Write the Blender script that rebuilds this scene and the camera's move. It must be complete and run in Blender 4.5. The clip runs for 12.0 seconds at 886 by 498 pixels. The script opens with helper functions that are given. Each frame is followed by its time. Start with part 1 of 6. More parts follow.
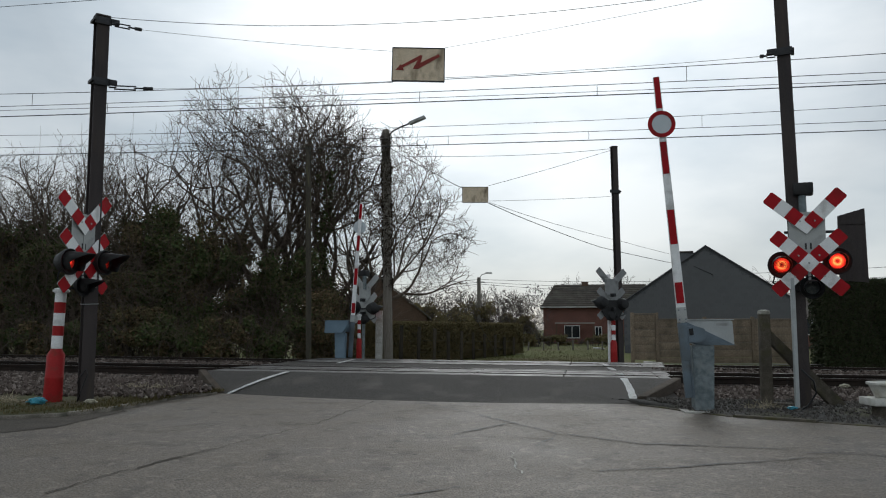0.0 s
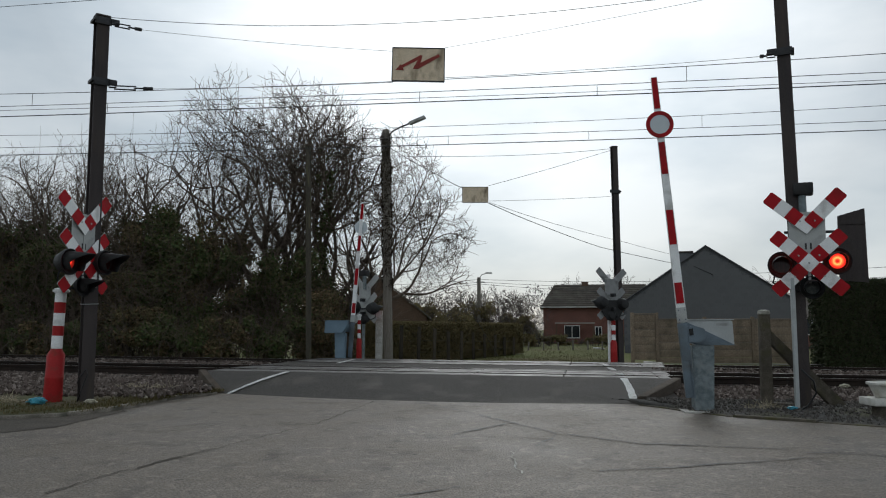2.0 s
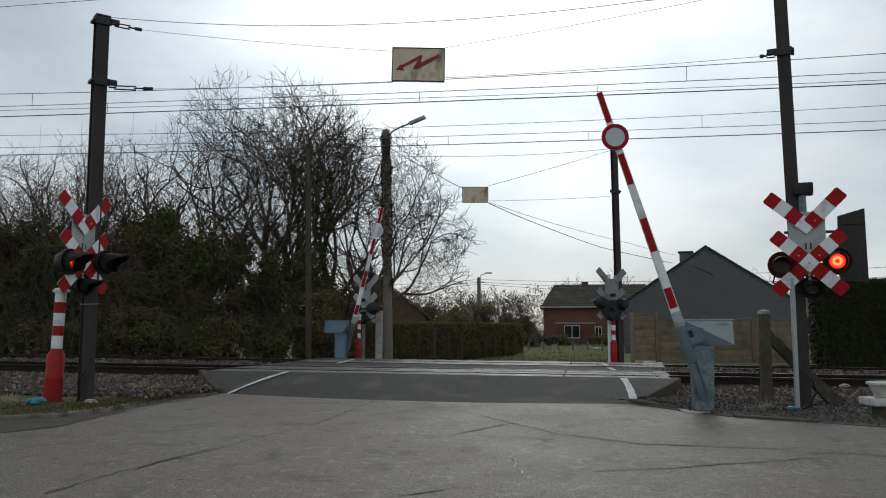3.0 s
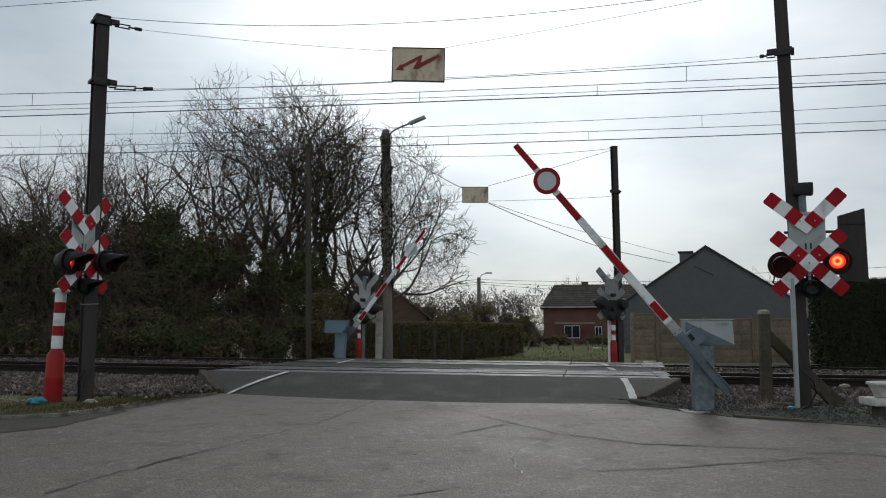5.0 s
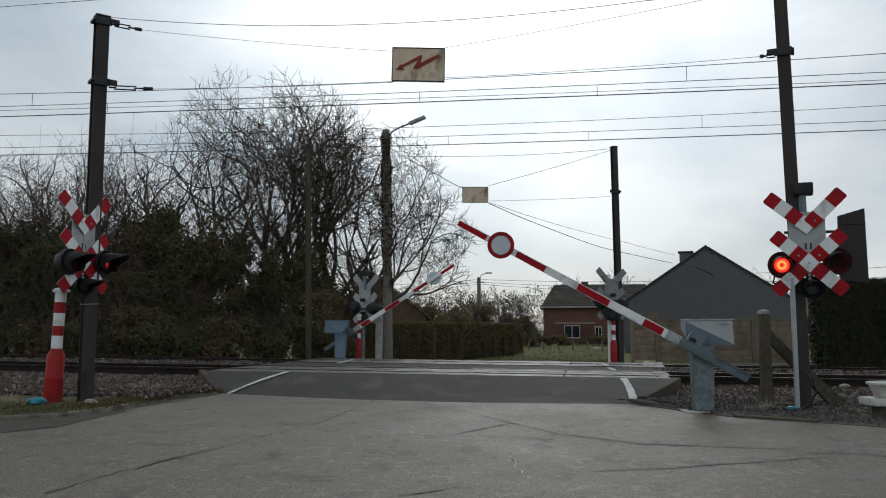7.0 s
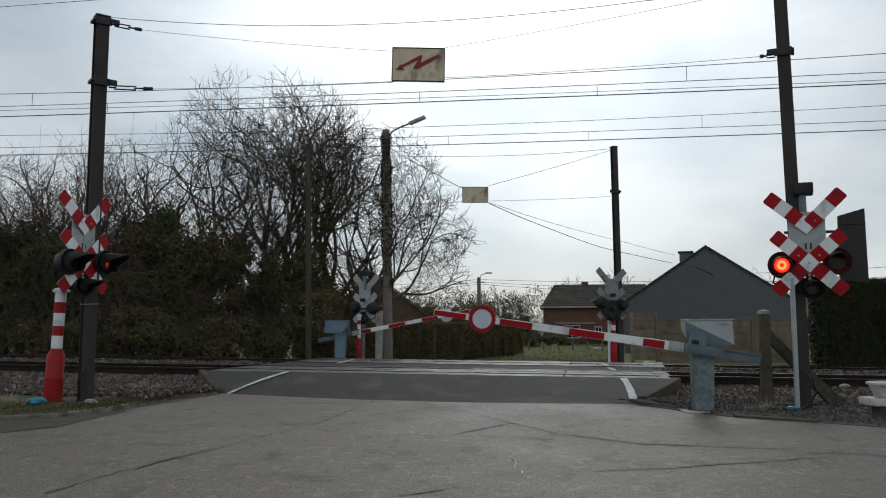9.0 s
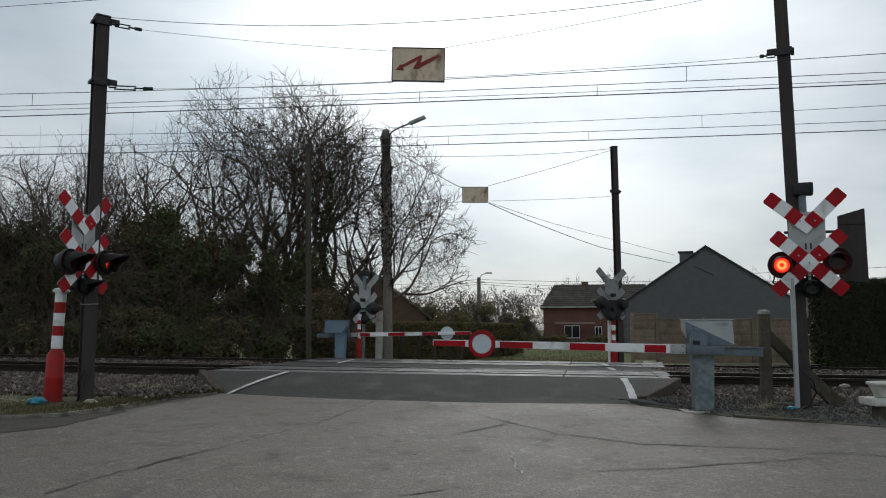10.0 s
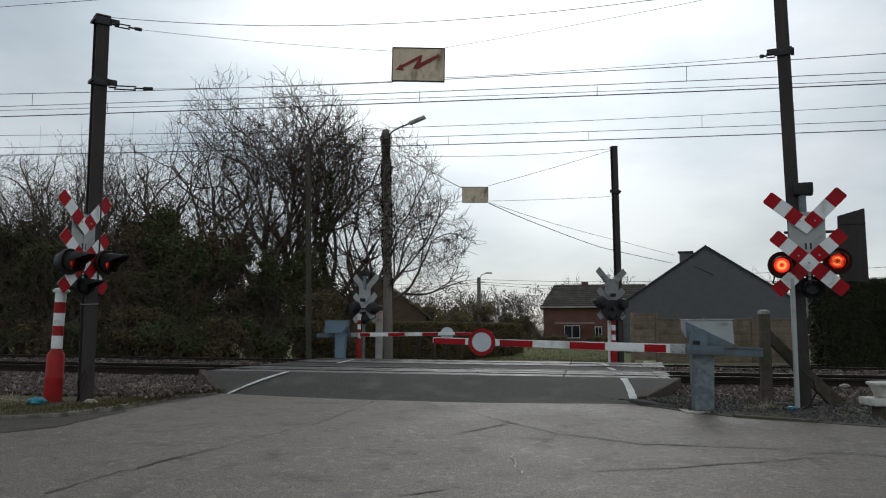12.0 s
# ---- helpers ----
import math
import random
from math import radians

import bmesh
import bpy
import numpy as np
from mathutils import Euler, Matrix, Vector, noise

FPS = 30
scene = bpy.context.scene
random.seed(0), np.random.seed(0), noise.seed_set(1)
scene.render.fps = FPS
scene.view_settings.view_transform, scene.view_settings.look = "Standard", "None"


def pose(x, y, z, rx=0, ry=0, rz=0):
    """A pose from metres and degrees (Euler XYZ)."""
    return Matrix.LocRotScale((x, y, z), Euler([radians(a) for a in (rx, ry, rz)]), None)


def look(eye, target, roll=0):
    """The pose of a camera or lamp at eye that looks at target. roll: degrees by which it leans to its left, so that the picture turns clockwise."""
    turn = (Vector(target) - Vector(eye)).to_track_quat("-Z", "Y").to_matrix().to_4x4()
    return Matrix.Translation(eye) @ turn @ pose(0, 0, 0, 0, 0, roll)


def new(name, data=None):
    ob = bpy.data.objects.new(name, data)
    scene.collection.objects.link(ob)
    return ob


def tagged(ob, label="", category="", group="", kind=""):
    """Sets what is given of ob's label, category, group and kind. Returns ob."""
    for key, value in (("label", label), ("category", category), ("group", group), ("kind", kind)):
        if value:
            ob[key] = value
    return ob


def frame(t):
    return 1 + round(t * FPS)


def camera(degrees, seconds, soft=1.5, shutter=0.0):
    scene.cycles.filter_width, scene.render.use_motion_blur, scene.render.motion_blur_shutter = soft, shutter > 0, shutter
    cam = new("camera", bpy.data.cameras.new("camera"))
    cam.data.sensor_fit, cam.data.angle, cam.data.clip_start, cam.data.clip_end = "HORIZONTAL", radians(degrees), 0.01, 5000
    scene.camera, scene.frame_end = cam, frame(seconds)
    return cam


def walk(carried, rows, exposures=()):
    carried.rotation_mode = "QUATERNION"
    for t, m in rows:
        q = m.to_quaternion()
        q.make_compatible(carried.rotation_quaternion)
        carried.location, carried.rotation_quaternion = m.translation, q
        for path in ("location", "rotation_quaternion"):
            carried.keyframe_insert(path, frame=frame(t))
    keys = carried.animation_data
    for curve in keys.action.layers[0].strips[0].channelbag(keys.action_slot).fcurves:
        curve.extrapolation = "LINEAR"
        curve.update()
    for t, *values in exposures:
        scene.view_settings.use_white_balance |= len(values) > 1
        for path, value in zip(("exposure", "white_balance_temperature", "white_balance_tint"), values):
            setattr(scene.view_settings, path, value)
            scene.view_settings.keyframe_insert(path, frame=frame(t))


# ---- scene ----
# ---- camera ----
cam = camera(58, 12.0, soft=1.1)
EYE = look((0, 0, 1.22), (0, 10, 2.224))
walk(cam, [(0, EYE), (12, EYE)])

# ---- world and light ----
SUN_ELEV, SUN_ROT = radians(30), radians(3)
world = bpy.data.worlds.new("overcast_sky")
scene.world = world
world.use_nodes = True
wn, wl = world.node_tree.nodes, world.node_tree.links
wn.clear()
w_out = wn.new("ShaderNodeOutputWorld")
w_mix = wn.new("ShaderNodeMixShader")
w_mix.inputs[0].default_value = 0.88
sky = wn.new("ShaderNodeTexSky")
sky.sky_type, sky.sun_disc = "NISHITA", False
sky.sun_elevation, sky.sun_rotation = SUN_ELEV, SUN_ROT
w_sky = wn.new("ShaderNodeBackground")
w_sky.inputs[1].default_value = 0.10
w_cloud = wn.new("ShaderNodeBackground")
w_cloud.inputs[1].default_value = 0.86
w_tc = wn.new("ShaderNodeTexCoord")
w_map = wn.new("ShaderNodeMapping")
w_map.inputs["Scale"].default_value = (1.0, 1.0, 2.6)
w_map.inputs["Location"].default_value = (0.55, 0.2, 0.35)
w_noise = wn.new("ShaderNodeTexNoise")
w_noise.inputs["Scale"].default_value, w_noise.inputs["Detail"].default_value = 2.3, 6
w_noise.inputs["Roughness"].default_value = 0.5
w_ramp = wn.new("ShaderNodeValToRGB")
w_ramp.color_ramp.elements[0].position, w_ramp.color_ramp.elements[0].color = 0.36, (0.55, 0.665, 0.755, 1)
w_ramp.color_ramp.elements[1].position, w_ramp.color_ramp.elements[1].color = 0.6, (0.96, 1.03, 1.07, 1)
wl.new(w_tc.outputs["Generated"], w_map.inputs[0])
wl.new(w_map.outputs[0], w_noise.inputs["Vector"])
wl.new(w_noise.outputs[0], w_ramp.inputs[0])
# thinner, brighter cloud round the hidden sun
w_dot = wn.new("ShaderNodeVectorMath")
w_dot.operation = "DOT_PRODUCT"
w_dot.inputs[1].default_value = (math.sin(SUN_ROT) * math.cos(SUN_ELEV), math.cos(SUN_ROT) * math.cos(SUN_ELEV), math.sin(SUN_ELEV))
w_glow = wn.new("ShaderNodeMapRange")
w_glow.inputs["From Min"].default_value, w_glow.inputs["From Max"].default_value = 0.87, 0.99
w_glow.inputs["To Min"].default_value, w_glow.inputs["To Max"].default_value = 0.79, 1.4
w_mul = wn.new("ShaderNodeVectorMath")
w_mul.operation = "SCALE"
wl.new(w_tc.outputs["Generated"], w_dot.inputs[0])
wl.new(w_dot.outputs["Value"], w_glow.inputs["Value"])
wl.new(w_ramp.outputs[0], w_mul.inputs[0])
wl.new(w_glow.outputs[0], w_mul.inputs["Scale"])
wl.new(w_mul.outputs[0], w_cloud.inputs[0])
wl.new(sky.outputs[0], w_sky.inputs[0])
wl.new(w_sky.outputs[0], w_mix.inputs[1])
wl.new(w_cloud.outputs[0], w_mix.inputs[2])
wl.new(w_mix.outputs[0], w_out.inputs[0])
sun = new("sun", bpy.data.lights.new("sun", "SUN"))
sun.data.energy, sun.data.angle, sun.data.color = 0.5, radians(40), (1, 0.97, 0.92)
sun.matrix_world = look((0, 0, 0), (-math.sin(SUN_ROT) * math.cos(SUN_ELEV), -math.cos(SUN_ROT) * math.cos(SUN_ELEV), -math.sin(SUN_ELEV)))
scene.view_settings.exposure = 0.0


# ---- materials ----
def mat(name, c1, c2=None, size=0.5, rough=0.7, metal=0.0, bump=0.15, fine=0.012, stain=None, stain_size=1.5, stain_amount=0.5, rough2=None, vary=0.0, streak=(1, 1, 1), grain=0.6, spec=0.22, crisp=0.13, fleck=None):
    """Two colours mixed by noise of that size in metres, fine grain relief, and large stains."""
    m = bpy.data.materials.new(name)
    m.use_nodes = True
    n, l = m.node_tree.nodes, m.node_tree.links
    bsdf = n["Principled BSDF"]
    c2 = c2 or tuple(v * 0.75 for v in c1)
    tc = n.new("ShaderNodeTexCoord")
    mp = n.new("ShaderNodeMapping")
    mp.inputs["Scale"].default_value = streak
    l.new(tc.outputs["Object"], mp.inputs[0])

    def noise_node(scale, detail=5):
        x = n.new("ShaderNodeTexNoise")
        x.inputs["Scale"].default_value, x.inputs["Detail"].default_value = 1 / scale, detail
        l.new(mp.outputs[0], x.inputs["Vector"])
        return x

    def ramp(x, a, b):
        r = n.new("ShaderNodeMapRange")
        r.inputs["From Min"].default_value, r.inputs["From Max"].default_value = a, b
        l.new(x, r.inputs["Value"])
        return r.outputs[0]

    def mix(f, a, b):
        x = n.new("ShaderNodeMix")
        x.data_type = "RGBA"
        l.new(f, x.inputs["Factor"])
        for s, v in (("A", a), ("B", b)):
            sock = [i for i in x.inputs if i.name == s and i.type == "RGBA"][0]
            if isinstance(v, tuple):
                sock.default_value = (*v, 1)
            else:
                l.new(v, sock)
        return [o for o in x.outputs if o.type == "RGBA"][0]

    big = noise_node(size)
    f = ramp(big.outputs[0], 0.32, 0.68)
    col = mix(f, c1, c2)
    speck = noise_node(fine, 3)
    g = n.new("ShaderNodeMix")
    g.data_type, g.blend_type = "RGBA", "MULTIPLY"
    g.inputs["Factor"].default_value = grain
    gr = n.new("ShaderNodeValToRGB")
    gr.color_ramp.elements[0].position, gr.color_ramp.elements[0].color = 0.5 - crisp, (0.42, 0.42, 0.42, 1)
    gr.color_ramp.elements[1].position, gr.color_ramp.elements[1].color = 0.5 + crisp, (1.5, 1.5, 1.5, 1)
    l.new(speck.outputs[0], gr.inputs[0])
    ins = [i for i in g.inputs if i.type == "RGBA"]
    l.new(col, ins[0])
    l.new(gr.outputs[0], ins[1])
    col = [o for o in g.outputs if o.type == "RGBA"][0]
    if stain:
        s = noise_node(stain_size, 6)
        col = mix(ramp(s.outputs[0], 0.62 - 0.25 * stain_amount, 0.72), col, stain)
    if fleck:
        for colour, width, level in fleck:
            col = mix(ramp(noise_node(width, 4).outputs[0], level, level + 0.06), col, colour)
    if vary:
        info = n.new("ShaderNodeObjectInfo")
        hv = n.new("ShaderNodeHueSaturation")
        l.new(ramp(info.outputs["Random"], 0, 1), hv.inputs["Value"])
        rr = hv.inputs["Value"].links[0].from_node
        rr.inputs["To Min"].default_value, rr.inputs["To Max"].default_value = 1 - vary, 1 + vary
        l.new(col, hv.inputs["Color"])
        col = hv.outputs[0]
    l.new(col, bsdf.inputs["Base Color"])
    if rough2 is not None:
        r = n.new("ShaderNodeMapRange")
        r.inputs["From Min"].default_value, r.inputs["From Max"].default_value = 0.35, 0.65
        r.inputs["To Min"].default_value, r.inputs["To Max"].default_value = rough, rough2
        l.new(big.outputs[0], r.inputs["Value"])
        l.new(r.outputs[0], bsdf.inputs["Roughness"])
    else:
        bsdf.inputs["Roughness"].default_value = rough
    bsdf.inputs["Metallic"].default_value = metal
    bsdf.inputs["Specular IOR Level"].default_value = spec
    if bump:
        b = n.new("ShaderNodeBump")
        b.inputs["Strength"].default_value, b.inputs["Distance"].default_value = bump, fine
        l.new(speck.outputs[0], b.inputs["Height"])
        l.new(b.outputs[0], bsdf.inputs["Normal"])
    return m


def island_mat(name, colours, rough=0.8, spread=None):
    """A colour for each loose piece, taken from a ramp."""
    m = bpy.data.materials.new(name)
    m.use_nodes = True
    n, l = m.node_tree.nodes, m.node_tree.links
    geo = n.new("ShaderNodeNewGeometry")
    r = n.new("ShaderNodeValToRGB")
    els = r.color_ramp.elements
    while len(els) < len(colours):
        els.new(0.5)
    for i, c in enumerate(colours):
        els[i].position, els[i].color = i / (len(colours) - 1), (*c, 1)
    l.new(geo.outputs["Random Per Island"], r.inputs[0])
    l.new(r.outputs[0], n["Principled BSDF"].inputs["Base Color"])
    n["Principled BSDF"].inputs["Roughness"].default_value = rough
    n["Principled BSDF"].inputs["Specular IOR Level"].default_value = 0.12
    return m


M_ROAD = mat("worn_asphalt", (0.128, 0.106, 0.0819), (0.0898, 0.0727, 0.0552), 1.1, 0.62, 0, 0.6, 0.02, (0.051, 0.0388, 0.0285), 0.45, 0.36, rough2=0.5, grain=0.85, spec=0.3, crisp=0.12, streak=(1, 0.75, 1), fleck=(((0.163, 0.138, 0.109), 0.11, 0.57), ((0.214, 0.189, 0.156), 0.03, 0.635), ((0.0357, 0.0291, 0.0231), 0.028, 0.64), ((0.0449, 0.0349, 0.0249), 0.22, 0.62)))
M_RAMP = mat("fresh_asphalt", (0.0759, 0.0706, 0.064), (0.0563, 0.0517, 0.0475), 0.5, 0.85, 0, 0.8, 0.018, (0.104, 0.0953, 0.0839), 0.7, 0.35, rough2=0.7, grain=0.9, spec=0.14)
M_PATCH = mat("tar_seam", (0.028, 0.027, 0.026), (0.045, 0.043, 0.04), 0.15, 0.5, 0, 0.4, 0.01)
M_GUTTER = mat("dark_gutter_asphalt", (0.055, 0.047, 0.038), (0.08, 0.069, 0.057), 0.3, 0.9, 0, 0.5, 0.012)
M_PANEL = mat("wet_crossing_panel", (0.15, 0.145, 0.14), (0.075, 0.071, 0.069), 0.35, 0.4, 0, 0.3, 0.01, (0.07, 0.066, 0.062), 0.4, 0.8, rough2=0.65, vary=0.35)
M_LINE = mat("road_paint", (0.86, 0.86, 0.85), (0.78, 0.78, 0.76), 0.2, 0.6, 0, 0.3, 0.01, (0.4, 0.4, 0.39), 0.2, 0.15, grain=0.3)
M_KERB = mat("kerb_concrete", (0.234, 0.211, 0.179), (0.156, 0.14, 0.117), 0.3, 0.8, 0, 0.4, 0.012, (0.0546, 0.0546, 0.039), 0.6, 0.4, vary=0.2)
M_GROUND = mat("field_grass_ground", (0.0963, 0.115, 0.0293), (0.117, 0.109, 0.0405), 2.5, 0.95, 0, 0.6, 0.05, (0.11, 0.0748, 0.0506), 6, 0.4)
M_VERGE = mat("verge_soil", (0.065, 0.056, 0.03), (0.095, 0.074, 0.048), 0.15, 0.95, 0, 0.6, 0.02, (0.06, 0.07, 0.025), 0.8, 0.7)
M_CINDER = mat("dark_cinder", (0.06, 0.058, 0.055), (0.085, 0.08, 0.074), 0.2, 0.9, 0, 0.7, 0.02, (0.07, 0.07, 0.035), 0.9, 0.35)
M_BALLAST = mat("ballast_bed", (0.075, 0.066, 0.058), (0.045, 0.039, 0.034), 0.12, 0.9, 0, 0.8, 0.03)
M_STONE = island_mat("ballast_stone", [(0.0328, 0.0249, 0.0209), (0.126, 0.0994, 0.0858), (0.0655, 0.0498, 0.0429), (0.229, 0.192, 0.17), (0.0491, 0.0374, 0.032), (0.0983, 0.0758, 0.0659)], 0.85)
M_RAIL = mat("rusty_rail", (0.02, 0.015, 0.013), (0.035, 0.024, 0.019), 0.3, 0.7, 0.3, 0.3, 0.01)
M_RAILTOP = mat("polished_rail_head", (0.5, 0.48, 0.46), (0.4, 0.38, 0.36), 0.5, 0.3, 0.9, 0.1, 0.01)
M_SLEEPER = mat("oiled_sleeper", (0.06, 0.05, 0.042), (0.1, 0.09, 0.08), 0.3, 0.85, 0, 0.4, 0.015)
M_TIMBER = mat("weathered_edge_timber", (0.088, 0.0688, 0.0528), (0.056, 0.0448, 0.0352), 0.2, 0.9, 0, 0.5, 0.012)
M_POLE = mat("dark_rusted_mast_steel", (0.0616, 0.0504, 0.0486), (0.0403, 0.0348, 0.0346), 0.5, 0.6, 0.2, 0.2, 0.01, (0.0672, 0.0528, 0.0432), 0.6, 0.35, streak=(3, 3, 0.5), grain=0.35)
M_STEEL = mat("dark_steel", (0.05, 0.05, 0.052), (0.035, 0.035, 0.037), 0.2, 0.5, 0.4, 0.15, 0.008)
M_WIRE = mat("weathered_wire", (0.08, 0.08, 0.08), (0.06, 0.06, 0.062), 0.3, 0.6, 0.3, 0.0)
M_GALV = mat("galvanised_steel", (0.216, 0.252, 0.264), (0.12, 0.148, 0.16), 0.07, 0.5, 0.45, 0.1, 0.01, (0.264, 0.288, 0.288), 0.2, 0.45, grain=0.35)
M_BLUEGREY = mat("blue_grey_paint", (0.15, 0.19, 0.225), (0.115, 0.145, 0.17), 0.3, 0.5, 0.1, 0.1, 0.01, (0.1, 0.11, 0.11), 0.4, 0.35, grain=0.25)
M_FARBLUE = mat("pale_blue_paint", (0.17, 0.24, 0.3), (0.13, 0.19, 0.24), 0.4, 0.5, 0.1, 0.1, 0.01, grain=0.2)
M_HOUSE_GREY = mat("pale_grey_cover", (0.42, 0.44, 0.44), (0.36, 0.38, 0.38), 0.3, 0.5, 0.0, 0.08, 0.01, (0.25, 0.26, 0.25), 0.4, 0.3, grain=0.2)
M_WHITE = mat("dirty_white_paint", (0.82, 0.83, 0.83), (0.74, 0.75, 0.75), 0.25, 0.5, 0, 0.08, 0.01, (0.4, 0.39, 0.37), 0.35, 0.3, grain=0.2)
M_RED = mat("signal_red_paint", (0.39, 0.014, 0.02), (0.31, 0.01, 0.015), 0.2, 0.45, 0, 0.06, 0.01, (0.22, 0.02, 0.02), 0.4, 0.3, grain=0.2, spec=0.1)
M_POSTRED = mat("faded_post_red", (0.37, 0.018, 0.018), (0.29, 0.013, 0.014), 0.25, 0.5, 0, 0.08, 0.01, (0.2, 0.03, 0.02), 0.15, 0.4, grain=0.35)
M_SIGNGREY = mat("grey_sign_back", (0.42, 0.43, 0.42), (0.34, 0.35, 0.345), 0.25, 0.55, 0.2, 0.06, 0.01, (0.18, 0.19, 0.18), 0.3, 0.3, grain=0.2)
M_BACKGREY = mat("weathered_grey_metal", (0.29, 0.295, 0.295), (0.22, 0.225, 0.225), 0.2, 0.6, 0.3, 0.06, 0.01, (0.1, 0.1, 0.1), 0.3, 0.3, grain=0.2)
M_DISC = mat("reflective_disc_grey", (0.56, 0.61, 0.64), (0.52, 0.57, 0.6), 0.1, 0.4, 0, 0.04, 0.01, grain=0.1)
M_BLACK = mat("black_lamp_paint", (0.022, 0.022, 0.023), (0.03, 0.03, 0.03), 0.15, 0.5, 0.1, 0.08, 0.008)
# dark red of an unlit lens, for the slats added to imitate flashing
M_UNLIT_SLAT = mat("unlit_lens_red", (0.06, 0.012, 0.012), (0.045, 0.014, 0.014), 0.04, 0.15, 0, 0.0)
M_CLEARLENS = mat("unlit_clear_lens", (0.13, 0.15, 0.15), (0.07, 0.08, 0.08), 0.05, 0.12, 0, 0.0)
M_CONCRETE = mat("mossy_concrete", (0.11, 0.095, 0.075), (0.06, 0.052, 0.04), 0.12, 0.85, 0, 0.6, 0.012, (0.07, 0.066, 0.03), 0.35, 0.4)
M_PALECON = mat("pale_concrete", (0.42, 0.41, 0.38), (0.32, 0.31, 0.28), 0.2, 0.8, 0, 0.3, 0.012, (0.2, 0.19, 0.15), 0.4, 0.4)
M_WOODPOLE = mat("grey_wood_pole", (0.22, 0.2, 0.17), (0.14, 0.125, 0.105), 0.15, 0.85, 0, 0.3, 0.01, streak=(6, 6, 0.5))
M_DARKPOLE = mat("dark_olive_mast", (0.084, 0.0742, 0.056), (0.056, 0.0504, 0.0392), 0.3, 0.7, 0.1, 0.2, 0.01, (0.119, 0.112, 0.063), 0.5, 0.3, streak=(4, 4, 0.5))
M_FENCE = mat("old_fence_wood", (0.075, 0.062, 0.048), (0.045, 0.038, 0.03), 0.15, 0.9, 0, 0.4, 0.012, streak=(5, 5, 0.6), vary=0.35)
M_SIGNCREAM = mat("stained_cream_enamel", (0.74, 0.62, 0.47), (0.62, 0.5, 0.35), 0.18, 0.55, 0, 0.06, 0.01, (0.24, 0.18, 0.12), 0.32, 0.4, grain=0.3, streak=(1.6, 1, 0.8))
M_SIGNRED = mat("faded_red_enamel", (0.3, 0.045, 0.035), (0.22, 0.04, 0.032), 0.12, 0.55, 0, 0.05, 0.01)
M_SLATE = mat("dark_slate_cladding", (0.124, 0.127, 0.137), (0.103, 0.106, 0.116), 0.5, 0.65, 0, 0.2, 0.02, vary=0.15)
M_ROOF = mat("brown_roof_tile", (0.1, 0.086, 0.073), (0.07, 0.06, 0.052), 0.6, 0.85, 0, 0.3, 0.05, (0.12, 0.115, 0.09), 0.8, 0.4, vary=0.15)
# red brick of the far houses, with the greying of haze mixed into its colour
M_BRICK = mat("hazy_red_brickwork", (0.19, 0.09, 0.07), (0.145, 0.07, 0.056), 0.5, 0.85, 0, 0.3, 0.05, vary=0.1)
M_BROWNBRICK = mat("brown_brickwork", (0.13, 0.085, 0.06), (0.1, 0.065, 0.046), 0.5, 0.85, 0, 0.3, 0.05)
M_BLOCK = mat("tan_concrete_plank", (0.24, 0.185, 0.135), (0.185, 0.145, 0.105), 0.4, 0.85, 0, 0.3, 0.02, (0.1, 0.085, 0.06), 0.7, 0.4, vary=0.14)
M_GLASS = mat("dark_window_glass", (0.02, 0.024, 0.028), (0.03, 0.034, 0.038), 0.5, 0.08, 0, 0.0)
M_FRAME = mat("white_window_frame", (0.7, 0.7, 0.68), (0.6, 0.6, 0.58), 0.3, 0.5, 0, 0.0)
M_BARK = mat("grey_brown_bark", (0.085, 0.07, 0.055), (0.055, 0.046, 0.037), 0.3, 0.9, 0, 0.4, 0.02, (0.07, 0.075, 0.04), 0.6, 0.3)
M_TWIG = mat("twig_bark", (0.125, 0.097, 0.076), (0.085, 0.066, 0.052), 0.8, 0.9, 0, 0.0)
M_FARTWIG = mat("far_twig", (0.108, 0.09, 0.0828), (0.0792, 0.0684, 0.0612), 0.8, 0.9, 0, 0.0)
M_IVY = island_mat("ivy_leaf", [(0.0351, 0.054, 0.0189), (0.0607, 0.0891, 0.027), (0.108, 0.0864, 0.0459), (0.0486, 0.0702, 0.0243)], 0.55)
M_BRAMBLE = island_mat("bramble_leaf", [(0.0585, 0.0494, 0.026), (0.117, 0.0806, 0.0442), (0.065, 0.0754, 0.0312), (0.208, 0.137, 0.0806)], 0.75)
M_DEADIVY = island_mat("dead_ivy", [(0.042, 0.03, 0.022), (0.03, 0.024, 0.018), (0.06, 0.044, 0.031)], 0.85)
M_HEDGE = island_mat("hedge_leaf", [(0.0216, 0.0297, 0.0135), (0.0351, 0.0459, 0.0189), (0.0459, 0.0432, 0.023)], 0.7)
M_BROWNHEDGE = island_mat("winter_hedge_leaf", [(0.0874, 0.0742, 0.0336), (0.134, 0.101, 0.0504), (0.114, 0.104, 0.042), (0.168, 0.116, 0.0616)], 0.8)
M_GRASS = island_mat("grass_blade", [(0.06, 0.06, 0.02), (0.1, 0.085, 0.036), (0.15, 0.115, 0.06), (0.05, 0.052, 0.02)], 0.8)
M_FIELD = island_mat("field_blade", [(0.0537, 0.063, 0.0168), (0.08, 0.0835, 0.0259), (0.107, 0.0918, 0.0381), (0.0626, 0.0613, 0.0214)], 0.8)
M_BLUEBAG = mat("blue_plastic", (0.06, 0.3, 0.38), (0.04, 0.22, 0.3), 0.05, 0.35, 0, 0.2, 0.02)
